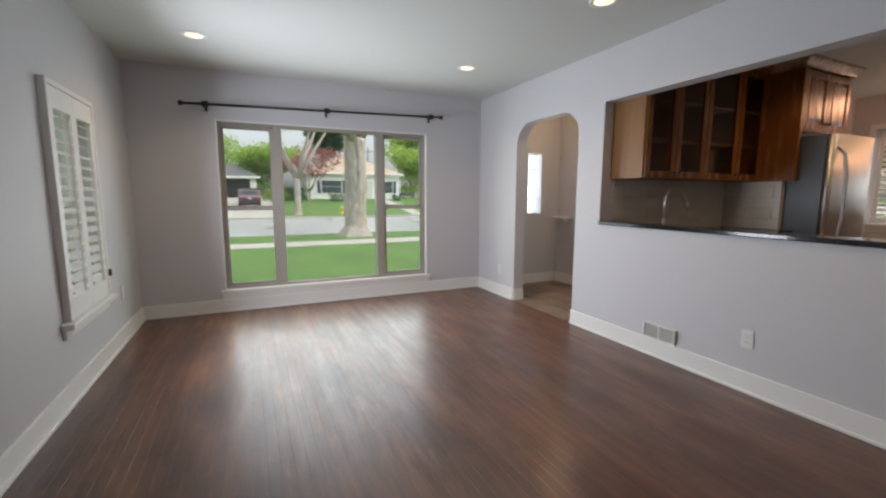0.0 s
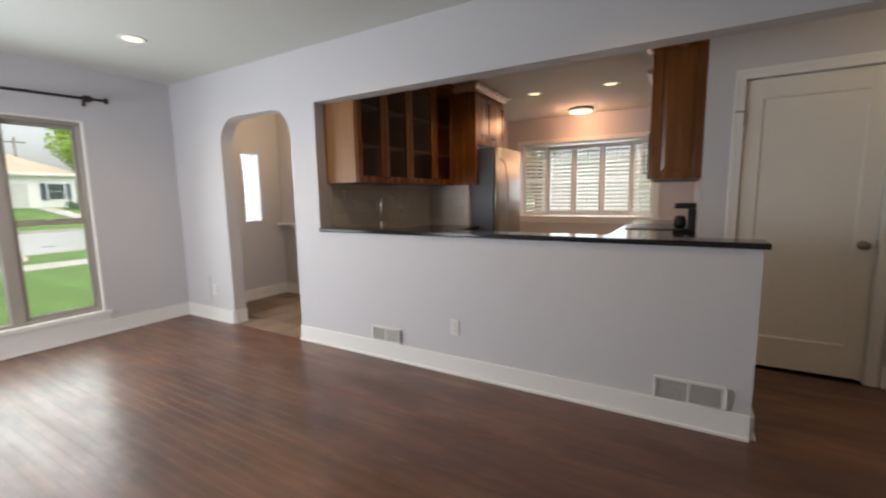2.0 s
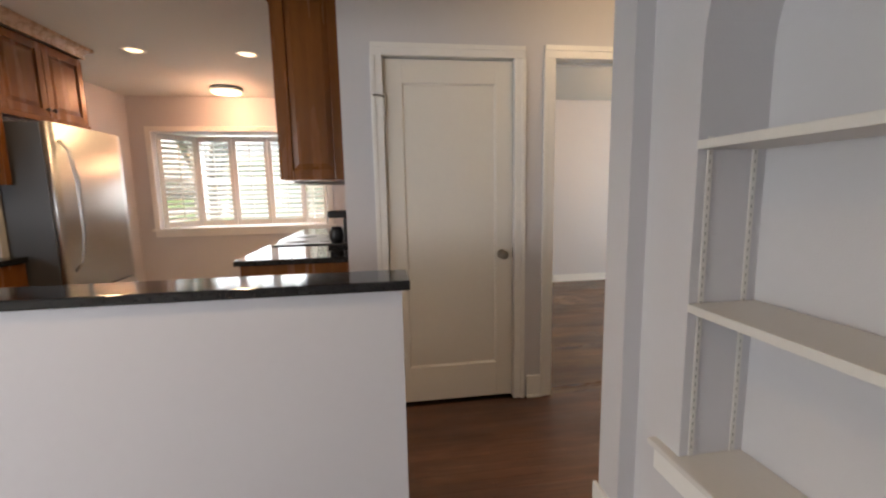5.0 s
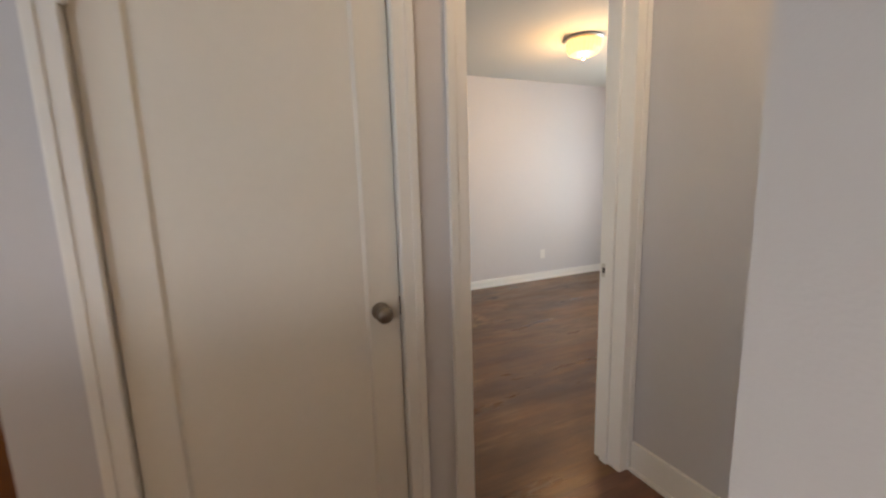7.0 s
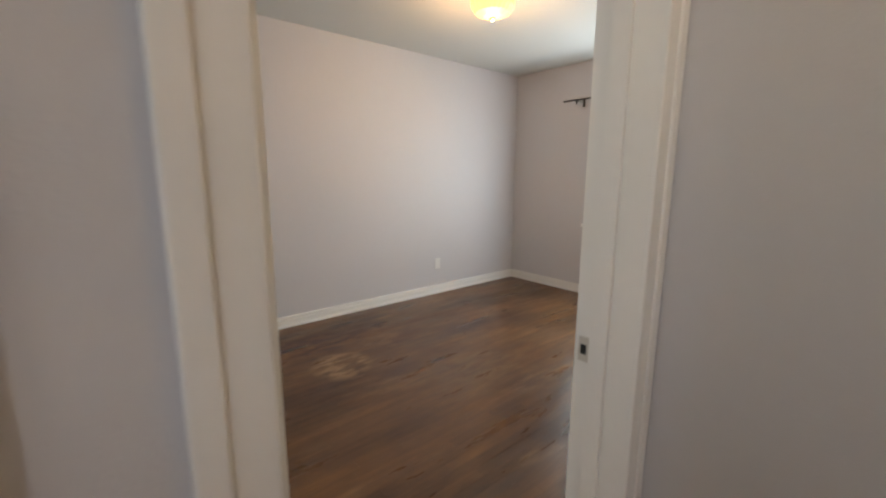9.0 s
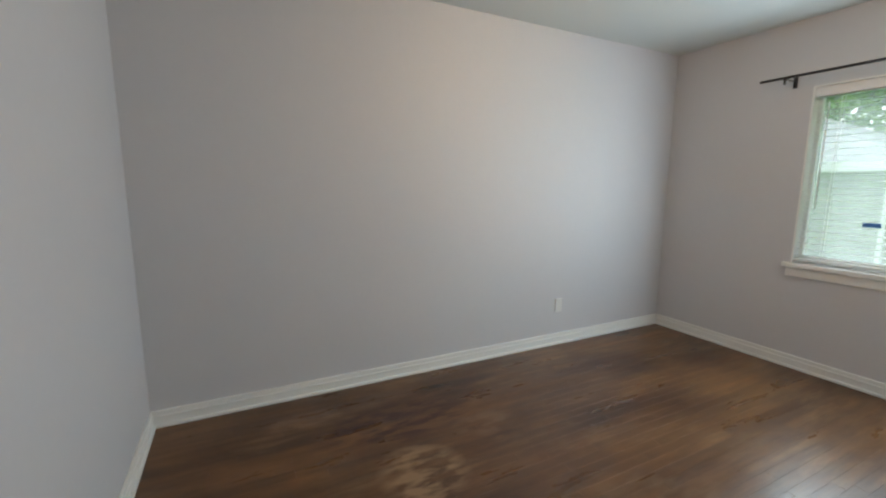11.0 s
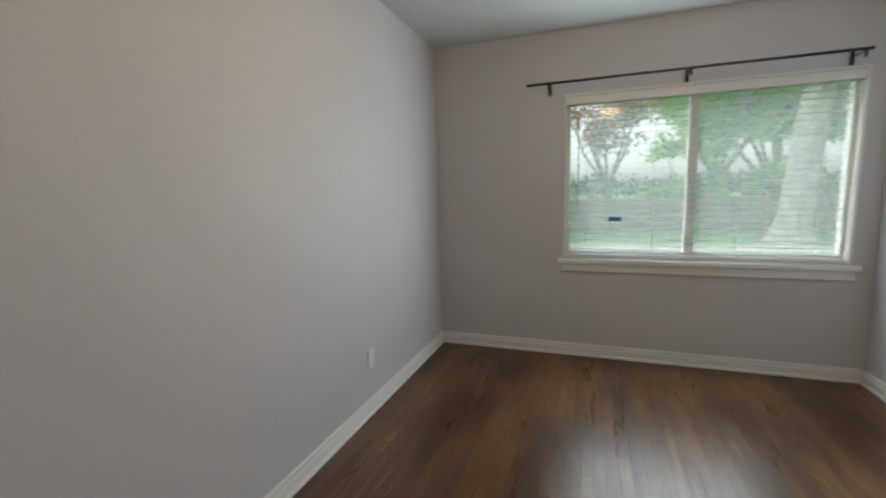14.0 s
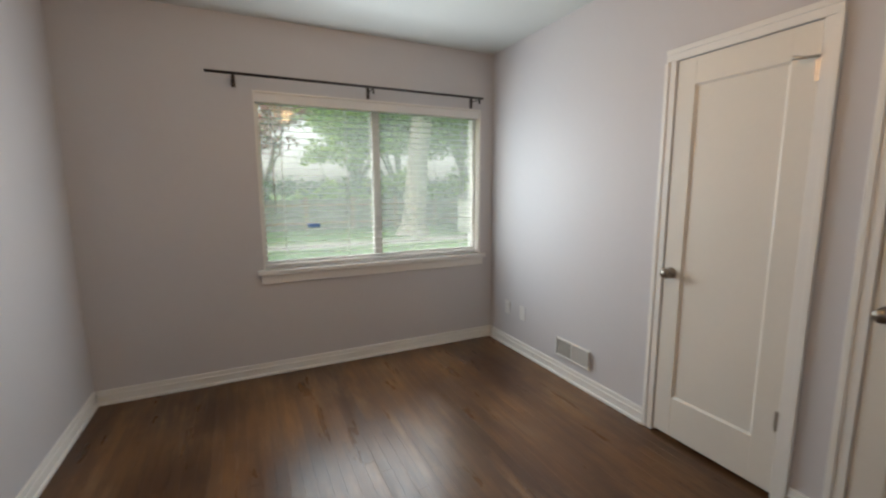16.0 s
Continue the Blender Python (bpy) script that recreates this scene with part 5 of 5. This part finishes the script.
part("jug", Shape().lathe([(0.05, 0.0355), (0.062, 0.07), (0.06, 0.13), (0.045, 0.17)], Matrix.Translation((0, 0.06, 0)), 18), BLACK, kt, "dark glass jug")

# ---- outdoors ----
def ground_z(x, y):
    if y > 30:
        return -0.5 + min(max((y - 30.5) / 14, 0), 1) * 1.4
    return -0.5


s = Shape()
ys = [-160, -80, -50, -40, -32, -26, -20, -14, -10, -4, 0, 4, 8, 12, 14.4, 14.41, 29.9, 29.91, 33, 36, 40, 44.5, 50, 70, 110, 200]
xs = [-160, -90, -50, -30, -20, -12, -6, 0, 6, 12, 20, 30, 50, 90, 160]
grid = [[s.bm.verts.new((x, y, -0.66 if 14.4 < y < 29.91 else ground_z(x, y))) for y in ys] for x in xs]
for i in range(len(xs) - 1):
    for k in range(len(ys) - 1):
        s.bm.faces.new((grid[i][k], grid[i + 1][k], grid[i + 1][k + 1], grid[i][k + 1]))
structure("ground", s, GRASS, "green spring lawn around the houses", "ground")
structure("road", Shape().box(-150, 14.42, -0.70, 150, 29.9, -0.63), ROADM, "wet pale asphalt street", "road")
for y0, y1 in ((14.22, 14.42), (29.9, 30.1)):
    structure("kerb", Shape().box(-150, y0, -0.7, 150, y1, -0.48, 0.02), CONC, "worn concrete kerb", "kerb")
sw = structure("pavement", Shape().box(-60, 9.85, -0.6, 60, 11.25, -0.485), CONC, "pale concrete sidewalk across the lawn", "pavement")
structure("pavement_back", Shape().box(-60, -21.6, -0.6, 60, -20.2, -0.485), CONC, "pale concrete path behind the house", "pavement")
s = Shape()
s.prism([(30.0, -0.6), (30.0, -0.49), (44, 0.93), (44, 0.6)], "x", -6.2, -0.6)
structure("driveway", s, CONC, "concrete driveway of the house opposite", "driveway")
s = Shape()
s.prism([(30.2, -0.6), (30.2, -0.47), (42.5, 0.78), (42.5, 0.6)], "x", 10.6, 11.8)
structure("garden_path", s, CONC, "concrete path up to the house opposite", "path")


def leaf_cloud(rng, centres, n, size, squash=0.8):
    """A crown of many small leaf clumps, as one mesh of tilted quads."""
    vs, fs = [], []
    for c, r in centres:
        k = max(8, int(n * r * r))
        for _ in range(k):
            d = Vector((rng.gauss(0, 1), rng.gauss(0, 1), rng.gauss(0, squash)))
            d = d.normalized() * r * (rng.random() ** 0.45)
            d.z *= squash
            p = Vector(c) + d
            a = Vector((rng.uniform(-1, 1), rng.uniform(-1, 1), rng.uniform(-1, 1))).normalized()
            b = a.orthogonal().normalized()
            b.rotate(Matrix.Rotation(rng.uniform(0, 6.28), 3, a))
            w = size * rng.uniform(0.6, 1.3)
            u, v = b * w, a.cross(b) * w * 0.6
            i = len(vs)
            vs += [p - u, p - v * 0.9 + u * 0.1, p + u, p + v]
            fs.append((i, i + 1, i + 2, i + 3))
    return vs, fs


def crown_mesh(name, vs, fs, mat, parent):
    me = bpy.data.meshes.new(name)
    me.from_pydata(vs, [], fs)
    me.materials.append(mat)
    ob = new(name, me)
    ob.parent = parent
    return tagged(ob, kind="")


def tree(m, height, r, label, leaf, seed, limbs=6, spread=2.5, crown_r=1.6, n=120, size=0.22, fork=0.45, bare=False, lean=(0, 0)):
    rng = random.Random(seed)
    t = thing("tree", m, label, "tree")
    top = Vector((lean[0], lean[1], height * fork))
    s = Shape()
    pts, rad = [], []
    for k in range(9):
        f = k / 8
        pts.append(Vector((0, 0, -0.1)).lerp(top, f) + Vector((rng.uniform(-1, 1), rng.uniform(-1, 1), 0)) * r * 0.08)
        rad.append(r * (1.0 + 0.75 * max(0, 0.14 - f) / 0.14 - 0.12 * f + rng.uniform(-0.03, 0.03)))
    fine = [pts[i].lerp(pts[i + 1], j / 4) for i in range(8) for j in range(4)] + [pts[-1]]
    frad = [rad[i] + (rad[i + 1] - rad[i]) * j / 4 for i in range(8) for j in range(4)] + [rad[-1]]
    s.tube(fine, frad, 64 if r > 0.4 else 16)
    for v in s.bm.verts:
        a = math.atan2(v.co.y - top.y * v.co.z / top.z, v.co.x - top.x * v.co.z / top.z)
        ridge = noise.noise(Vector((math.cos(a) * 5, math.sin(a) * 5, v.co.z * 0.9 + seed)))
        k = 1 + 0.05 * math.sin(a * 5 + v.co.z * 0.6) + 0.11 * ridge
        v.co.x *= k
        v.co.y *= k
    part("trunk", s, BARK, t, "thick grey-brown furrowed trunk")
    centres = []
    s = Shape()
    for k in range(limbs):
        ang = 2 * math.pi * k / limbs + rng.uniform(-0.4, 0.4)
        z0 = height * fork * rng.uniform(0.9, 0.985)
        base = Vector((0, 0, -0.1)).lerp(top, z0 / (height * fork))
        end = Vector((math.cos(ang) * spread * rng.uniform(0.6, 1.1), math.sin(ang) * spread * rng.uniform(0.6, 1.1), height * rng.uniform(0.75, 1.0))) + Vector((lean[0], lean[1], 0))
        mid = base.lerp(end, 0.45) + Vector((math.cos(ang), math.sin(ang), 0.3)) * spread * 0.14
        q = [base, base.lerp(mid, 0.5) + Vector((0, 0, 0.1)), mid, mid.lerp(end, 0.5), end]
        s.tube(q, [r * 0.62, r * 0.46, r * 0.34, r * 0.2, r * 0.07], 10)
        for j in range(3):
            b2 = mid.lerp(end, rng.uniform(0.0, 0.8))
            e2 = b2 + Vector((rng.uniform(-1, 1), rng.uniform(-1, 1), rng.uniform(0.1, 0.9))) * spread * 0.5
            s.tube([b2, b2.lerp(e2, 0.5) + Vector((0, 0, 0.1)), e2], [r * 0.16, r * 0.09, r * 0.03], 6)
            centres.append((e2, crown_r * rng.uniform(0.5, 0.9)))
        centres.append((end, crown_r * rng.uniform(0.7, 1.1)))
    part("limbs", s, BARK, t)
    if not bare:
        vs, fs = leaf_cloud(rng, centres, n, size)
        crown_mesh("crown", vs, fs, leaf, t)
    return t


def shrub(name, m, w, d, h, label, leaf, seed, n=260, size=0.10):
    rng = random.Random(seed)
    t = thing(name, m, label, "bush")
    s = Shape()
    for k in range(5):
        a = rng.uniform(0, 6.28)
        s.tube([(0, 0, -0.05), (math.cos(a) * w * 0.15, math.sin(a) * d * 0.15, h * 0.35), (math.cos(a) * w * 0.3, math.sin(a) * d * 0.3, h * 0.7)], [0.03, 0.02, 0.01], 6)
    part("stems", s, BARK, t)
    cs = []
    k = max(5, int(w * 2.2))
    for i in range(k):
        for z in (0.3, 0.65):
            cs.append(((-w / 2 + w * (i + 0.5) / k + rng.uniform(-0.1, 0.1), rng.uniform(-0.3, 0.3) * d, h * z + rng.uniform(-0.05, 0.08) * h), min(h * 0.42, d * 0.6, w / k * 1.1 + 0.15)))
    vs, fs = leaf_cloud(rng, cs, n, size, 0.9)
    crown_mesh("foliage", vs, fs, leaf, t)
    return t


# front trees
tree(pose(1.36, 12.95, -0.5), 12, 0.47, "massive street tree with furrowed bark beside the sidewalk", LEAF, 3, limbs=5, spread=4.5, crown_r=1.7, n=35, size=0.16, fork=0.345)
tree(pose(0.85, 31.4, -0.45), 13, 0.27, "tall street tree with bare spring limbs across the road", LEAF, 8, limbs=6, spread=4.6, crown_r=1.2, n=9, size=0.16, fork=0.235)
tree(pose(2.9, 40.0, 0.5), 5.0, 0.12, "small red-leaved ornamental tree in front of the white house", LEAFR, 12, limbs=6, spread=2.3, crown_r=1.25, n=85, size=0.12, fork=0.22)
tree(pose(-1.2, 47.5, 0.9), 5.6, 0.2, "bright green leafy tree beside the garage", LEAF, 15, limbs=7, spread=2.6, crown_r=1.9, n=170, size=0.16, fork=0.25)
tree(pose(-7.5, 48.0, 0.9), 6.2, 0.2, "pale green leafy tree across the street", LEAF, 16, limbs=7, spread=3.0, crown_r=2.0, n=140, size=0.16, fork=0.25)
tree(pose(16.6, 46.0, 0.9), 5.8, 0.2, "rounded green tree beside the white house", LEAF, 17, limbs=7, spread=2.2, crown_r=1.7, n=170, size=0.16, fork=0.2)
tree(pose(20.5, 54.0, 0.9), 9.5, 0.25, "green leafy tree behind the white house", LEAF, 18, limbs=7, spread=3.2, crown_r=2.2, n=110, size=0.2, fork=0.25)
tree(pose(8.9, 62.0, 0.9), 12, 0.3, "dark conifer-like tree behind the roof", LEAFD, 19, limbs=8, spread=2.0, crown_r=2.2, n=130, size=0.2, fork=0.3)
tree(pose(-12.0, 62.0, 0.9), 14, 0.3, "tall green tree far down the street", LEAF, 20, limbs=8, spread=4.0, crown_r=2.8, n=70, size=0.25, fork=0.25)
tree(pose(30.0, 66.0, 0.9), 13, 0.3, "tall green tree far behind the houses", LEAF, 21, limbs=8, spread=4.0, crown_r=2.8, n=70, size=0.25, fork=0.25)
for x, y, w, h, leaf, lb in ((6.2, 41.3, 2.2, 1.0, LEAFD, "clipped dark green shrub under the house window"), (12.9, 41.6, 1.3, 0.8, LEAFD, "small clipped shrub beside the path"),
                             (-0.2, 41.5, 2.6, 1.3, LEAF, "bright green bush beside the driveway"), (1.6, 42.0, 2.0, 1.5, LEAFD, "dark green bush under the red tree")):
    shrub("shrub", pose(x, y, ground_z(0, y) - 0.02), w, 1.1, h, lb, leaf, int(x * 10) + 50)


def sash_window(parent, m, w, h, shutters):
    f = part("window", Shape().box(-w / 2 - 0.08, -0.05, -0.08, w / 2 + 0.08, 0.0, h + 0.08), TRIM, parent)
    f.matrix_basis = m
    part("pane", Shape().box(-w / 2, -0.06, 0, w / 2, -0.051, h * 0.49).box(-w / 2, -0.06, h * 0.51, w / 2, -0.051, h), material("dark_pane", (0.05, 0.07, 0.08), 0.08) if "dark_pane" not in bpy.data.materials else bpy.data.materials["dark_pane"], f, "dark reflecting glass")
    if shutters:
        for sg in (-1, 1):
            part("house_shutter", Shape().box(sg * (w / 2 + 0.10), -0.06, -0.05, sg * (w / 2 + 0.48), -0.01, h + 0.05, 0.01), bpy.data.materials["shutter_navy"] if "shutter_navy" in bpy.data.materials else material("shutter_navy", (0.05, 0.07, 0.10), 0.5), f, "dark blue louvred shutter")


def hip_house(name, m, w, d, h, rise, roof, label, boards=14, over=0.45, gable=False, side=SIDING):
    """A one-storey house: front at y = 0 facing -y, x from 0 to w."""
    t = thing(name, m, label, "house")
    wall = part("wall", Shape().box(0, 0, -0.6, w, d, h), side, t)
    me = Shape().prism([(-0.022, 0.0), (-0.006, h / boards), (0, h / boards), (0, 0.0)], "x", 0, w).mesh("siding_board", side)
    for k in range(boards):
        ob = new("siding_board", me)
        ob.parent = wall
        ob.location = (0, 0, k * h / boards)
    s = Shape()
    o = over
    if gable:
        A = [(-o, -o, h), (w + o, -o, h), (w + o, d + o, h), (-o, d + o, h), (w / 2, -o, h + rise), (w / 2, d + o, h + rise)]
        F = [(0, 4, 5, 3), (1, 2, 5, 4), (0, 1, 4), (3, 5, 2), (0, 3, 2, 1)]
    else:
        k = min(d, w) / 2
        A = [(-o, -o, h), (w + o, -o, h), (w + o, d + o, h), (-o, d + o, h), (k, d / 2, h + rise), (w - k, d / 2, h + rise)]
        F = [(0, 1, 5, 4), (1, 2, 5), (2, 3, 4, 5), (3, 0, 4), (0, 3, 2, 1)]
    vs = [s.bm.verts.new(p) for p in A]
    for f in F:
        s.bm.faces.new([vs[i] for i in f])
    part("roof", s, roof, t)
    part("fascia", Shape().box(-o, -o - 0.02, h - 0.16, w + o, -o, h + 0.03).box(-o, -o, h - 0.03, w + o, 0.0, h - 0.005), TRIM, t, "white fascia and soffit")
    return t


h1 = hip_house("house", pose(3.15, 43.5, 0.75), 10.6, 9.0, 2.95, 2.3, SHINGLE, "white sided bungalow with a tan hip roof across the street")
sash_window(h1, pose(2.6, -0.025, 0.75), 2.2, 1.35, True)
sash_window(h1, pose(9.2, -0.025, 0.75), 1.1, 1.35, True)
part("front_door", Shape().box(6.4, -0.06, 0.0, 7.35, -0.02, 2.1, 0.01), material("house_door", (0.55, 0.55, 0.53), 0.5), h1, "pale front door")
part("chimney", Shape().box(6.6, 4.4, 3.6, 7.3, 5.0, 6.2, 0.02), material("chimney_brick", (0.30, 0.15, 0.10), 0.8, vary=0.2, scale=6), h1, "brick chimney")
h2 = hip_house("garage", pose(-7.0, 45.0, 0.88), 5.0, 6.0, 2.3, 1.3, GSHINGLE, "white detached garage with an dark sheet standing in for the shaded open doorway", gable=True)
# flat dark sheet on the wall in place of the garage's shaded interior
part("open_doorway", Shape().box(0.6, -0.03, 0.0, 4.4, -0.024, 2.0), DARK, h2, "dark sheet standing in for the shaded open doorway")
part("gable", Shape().prism([(0.0, 2.3), (5.0, 2.3), (2.5, 3.5)], "y", -0.03, 0.05), SIDING, h2)
h3 = hip_house("house", pose(19.5, 46.0, 0.88), 9.0, 8.0, 2.7, 2.2, GSHINGLE, "pale neighbouring house further along the street")

for x, y, w, dd, h, lb, sd in ((-1.9, 46.5, 4.2, 2.2, 4.6, "tall bright green bush beside the garage", 201), (-8.5, 44.0, 4.5, 2.0, 4.2, "pale green bush at the edge of the driveway", 202), (15.9, 44.6, 2.8, 2.0, 4.2, "tall green bush beside the white house", 203)):
    shrub("tall_bush", pose(x, y, 0.85), w, dd, h, lb, LEAF, sd, n=130, size=0.17)

# parked car, seen from behind
cr = thing("car", pose(-2.75, 35.2, 0.04 + 0.0), "dark plum hatchback parked on the driveway opposite", "car")
s = Shape()
s.prism([(0, 0.32), (0, 0.95), (0.25, 1.05), (0.60, 1.52), (2.4, 1.56), (3.2, 1.05), (4.2, 0.92), (4.3, 0.35)], "x", -0.90, 0.90)
bmesh.ops.bevel(s.bm, geom=s.bm.edges[:], offset=0.07, segments=3, affect="EDGES", profile=0.6)
part("body", s, CARP, cr)
s = Shape()
s.quad((-0.68, 0.30, 1.075), (0.68, 0.30, 1.075), (0.60, 0.555, 1.45), (-0.60, 0.555, 1.45))
for v in s.bm.verts:
    v.co.y -= 0.025
part("rear_window", s, BLACK, cr, "dark rear window")
for sg in (-1, 1):
    part("tail_light", Shape().box(sg * 0.50, -0.02, 0.78, sg * 0.86, 0.05, 0.94, 0.02), TAILRED, cr, "red tail light")
    for y in (0.75, 3.45):
        wheel = part("wheel", Shape().lathe([(0.20, -0.10), (0.32, -0.09), (0.34, 0), (0.32, 0.09), (0.20, 0.10)], pose(sg * 0.80, y, 0.34, 0, 90, 0), 24), BLACK, cr, "black tyre")
part("bumper", Shape().box(-0.85, -0.05, 0.36, 0.85, 0.06, 0.56, 0.04), BLACK, cr)
part("number_plate", Shape().box(-0.16, -0.03, 0.80, 0.16, -0.004, 0.90, 0.004), WHITEP, cr, "pale number plate")
cr.matrix_world = pose(-2.75, 35.4, 0.07, 5.6, 0, 0)

hy = thing("fire_hydrant", pose(4.42, 31.2, -0.48), "yellow fire hydrant on the verge", "hydrant")
part("barrel", Shape().lathe([(0.16, 0), (0.16, 0.05), (0.11, 0.07), (0.11, 0.55), (0.14, 0.57), (0.14, 0.60), (0.12, 0.68), (0.06, 0.76), (0.03, 0.82)], None, 18), YELLOW, hy)
for sg in (-1, 1):
    part("nozzle", Shape().lathe([(0.06, 0), (0.06, 0.08), (0.075, 0.08), (0.075, 0.12)], pose(sg * 0.10, 0, 0.44, 0, 90 * sg, 0), 14), YELLOW, hy)
pl = thing("utility_pole", pose(17.0, 70.0, 0.8), "wooden utility pole with a cross arm behind the houses", "pole")
part("pole", Shape().tube([(0, 0, 0), (0, 0, 8.8)], [0.16, 0.12], 10), FENCEM, pl)
part("cross_arm", Shape().box(-1.1, -0.06, 8.1, 1.1, 0.06, 8.25, 0.01), FENCEM, pl)

# back garden: fence, trees, hedge, neighbour's garage
fx0, fx1, fy = -14.0, 12.0, -26.3
fn = thing("wooden_fence", pose(fx0, fy, -0.5), "weathered grey board fence with reddish posts", "fence")
me = Shape().box(0, 0, 0.05, 0.145, 0.02, 1.42, 0.004).mesh("board", FENCEM)
k = 0
x = 0.0
rng = random.Random(4)
while x < fx1 - fx0:
    ob = new("board", me)
    ob.parent = fn
    ob.location = (x, 0, rng.uniform(-0.03, 0.03))
    x += 0.153
for i in range(13):
    part("post", Shape().box(i * 2.1, 0.0215, 0.0, i * 2.1 + 0.11, 0.13, 1.52, 0.006), FENCER, fn, "reddish cedar post")
for z in (0.3, 1.1):
    part("rail", Shape().box(0, 0.0212, z, fx1 - fx0, 0.06, z + 0.09), FENCER, fn)
tree(pose(-2.85, -22.6, -0.5), 13, 0.43, "huge old tree with pale mottled bark in the back garden", LEAF, 31, limbs=6, spread=4.5, crown_r=2.2, n=120, size=0.2, fork=0.36, lean=(-0.5, 0))
tree(pose(-7.5, -24.0, -0.5), 9, 0.25, "bright green leafy tree in the back garden", LEAF, 32, limbs=8, spread=3.2, crown_r=2.3, n=170, size=0.18, fork=0.18)
tree(pose(2.2, -31.5, -0.5), 7.5, 0.2, "thin purple-leaved tree behind the fence", LEAFR, 33, limbs=7, spread=2.0, crown_r=1.3, n=60, size=0.16, fork=0.25)
tree(pose(6.6, -30.5, -0.5), 8.0, 0.2, "purple-leaved plum tree behind the fence", LEAFR, 34, limbs=8, spread=2.0, crown_r=1.35, n=110, size=0.13, fork=0.28)
tree(pose(-3.5, -34.0, -0.5), 11, 0.25, "tall green tree behind the fence", LEAF, 35, limbs=8, spread=3.4, crown_r=2.3, n=110, size=0.2, fork=0.2)
tree(pose(-4.6, -28.6, -0.5), 9, 0.22, "dense bright green tree behind the old trunk", LEAF, 44, limbs=9, spread=3.2, crown_r=2.3, n=240, size=0.2, fork=0.12)
tree(pose(10.0, -27.5, -0.5), 9, 0.22, "bright green tree behind the neighbour's garage roof", LEAF, 45, limbs=8, spread=3.2, crown_r=2.2, n=170, size=0.2, fork=0.3)
tree(pose(-10.0, -31.0, -0.5), 12, 0.25, "tall dark green tree behind the fence", LEAFD, 36, limbs=8, spread=3.4, crown_r=2.3, n=110, size=0.2, fork=0.2)
tree(pose(12.5, -27.0, -0.5), 9.5, 0.25, "light green tree behind the neighbour's garage", LEAF, 37, limbs=8, spread=3.2, crown_r=2.2, n=110, size=0.18, fork=0.25)
for i in range(7):
    shrub("hedge_bush", pose(-11 + i * 3.4, -28.0, -0.5), 3.5, 1.3, 2.8, "dark green hedge bush behind the fence", LEAFD, 70 + i, n=120, size=0.14)
for x, y, w, dd, h, lb, sd in ((-5.6, -26.0, 5.5, 2.4, 6.4, "tall dense green bush behind the old trunk", 211), (-0.9, -27.2, 3.2, 2.0, 5.2, "tall green bush in front of the hedge", 212), (-9.5, -25.5, 5.0, 2.4, 5.0, "broad dark green bush at the fence", 213), (9.5, -25.8, 6.5, 2.4, 6.5, "tall green bush behind the neighbour's garage", 214)):
    shrub("tall_bush", pose(x, y, -0.52), w, dd, h, lb, LEAF, sd, n=120, size=0.17)
g = hip_house("garage", pose(12.3, -17.6, -0.5, 0, 0, 180), 7.4, 6.5, 2.30, 1.7, GSHINGLE, "neighbour's garage with pale horizontal siding and a grey roof", boards=17, over=0.3, side=TANSIDING)
part("downpipe", Shape().box(7.30, -0.09, 0, 7.37, -0.026, 2.2, 0.01), TRIM, g)
sh = thing("garden_shed", pose(-5.9, -22.5, -0.5) @ Matrix.Scale(0.75, 4), "small white garden shed beside the fence", "shed")
part("wall", Shape().box(-0.9, -0.8, 0, 0.9, 0.8, 1.9, 0.01), SIDING, sh)
part("roof", Shape().prism([(-1.05, 1.9), (1.05, 1.9), (0, 2.5)], "y", -0.95, 0.95), GSHINGLE, sh)
part("door", Shape().box(-0.4, 0.801, 0.05, 0.4, 0.83, 1.75, 0.005), TRIM, sh)
# beyond the kitchen bay and the side window: neighbouring house walls
nb = hip_house("house", pose(13.5, -9.0, -0.5, 0, 0, -90) @ pose(-9, 0, 0), 15, 8, 3.0, 2.2, GSHINGLE, "pale sided neighbouring house beyond the kitchen window")
sash_window(nb, pose(5.6, -0.025, 1.1), 1.2, 1.3, False)
nw = hip_house("house", pose(-11.5, -9.0, -0.5, 0, 0, 90), 14, 8, 3.0, 2.2, SHINGLE, "tan-roofed neighbouring house beyond the side window")
sash_window(nw, pose(7.0, -0.025, 1.1), 1.2, 1.3, False)
tree(pose(9.0, -1.2, -0.5), 7, 0.18, "green leafy tree beside the kitchen bay", LEAF, 41, limbs=7, spread=1.8, crown_r=1.3, n=150, size=0.14, fork=0.25)

# ---- planks, laid last ----
plank_floor("floor_living", [(-3.82, 0.0, -5.915, 0.0), (0.0, 1.10, -6.86, -4.85)], PLANK, PLANK_J, "dark walnut stained oak strip floor, glossy and worn", lambda x, y: x > -3.0 and -5.0 < y < -1.2)
plank_floor("floor_bedroom", [(1.10, 4.19, -10.05, -5.96)], PLANK_B, PLANK_BJ, "worn brown oak strip floor with patchy stain", lambda x, y: True)
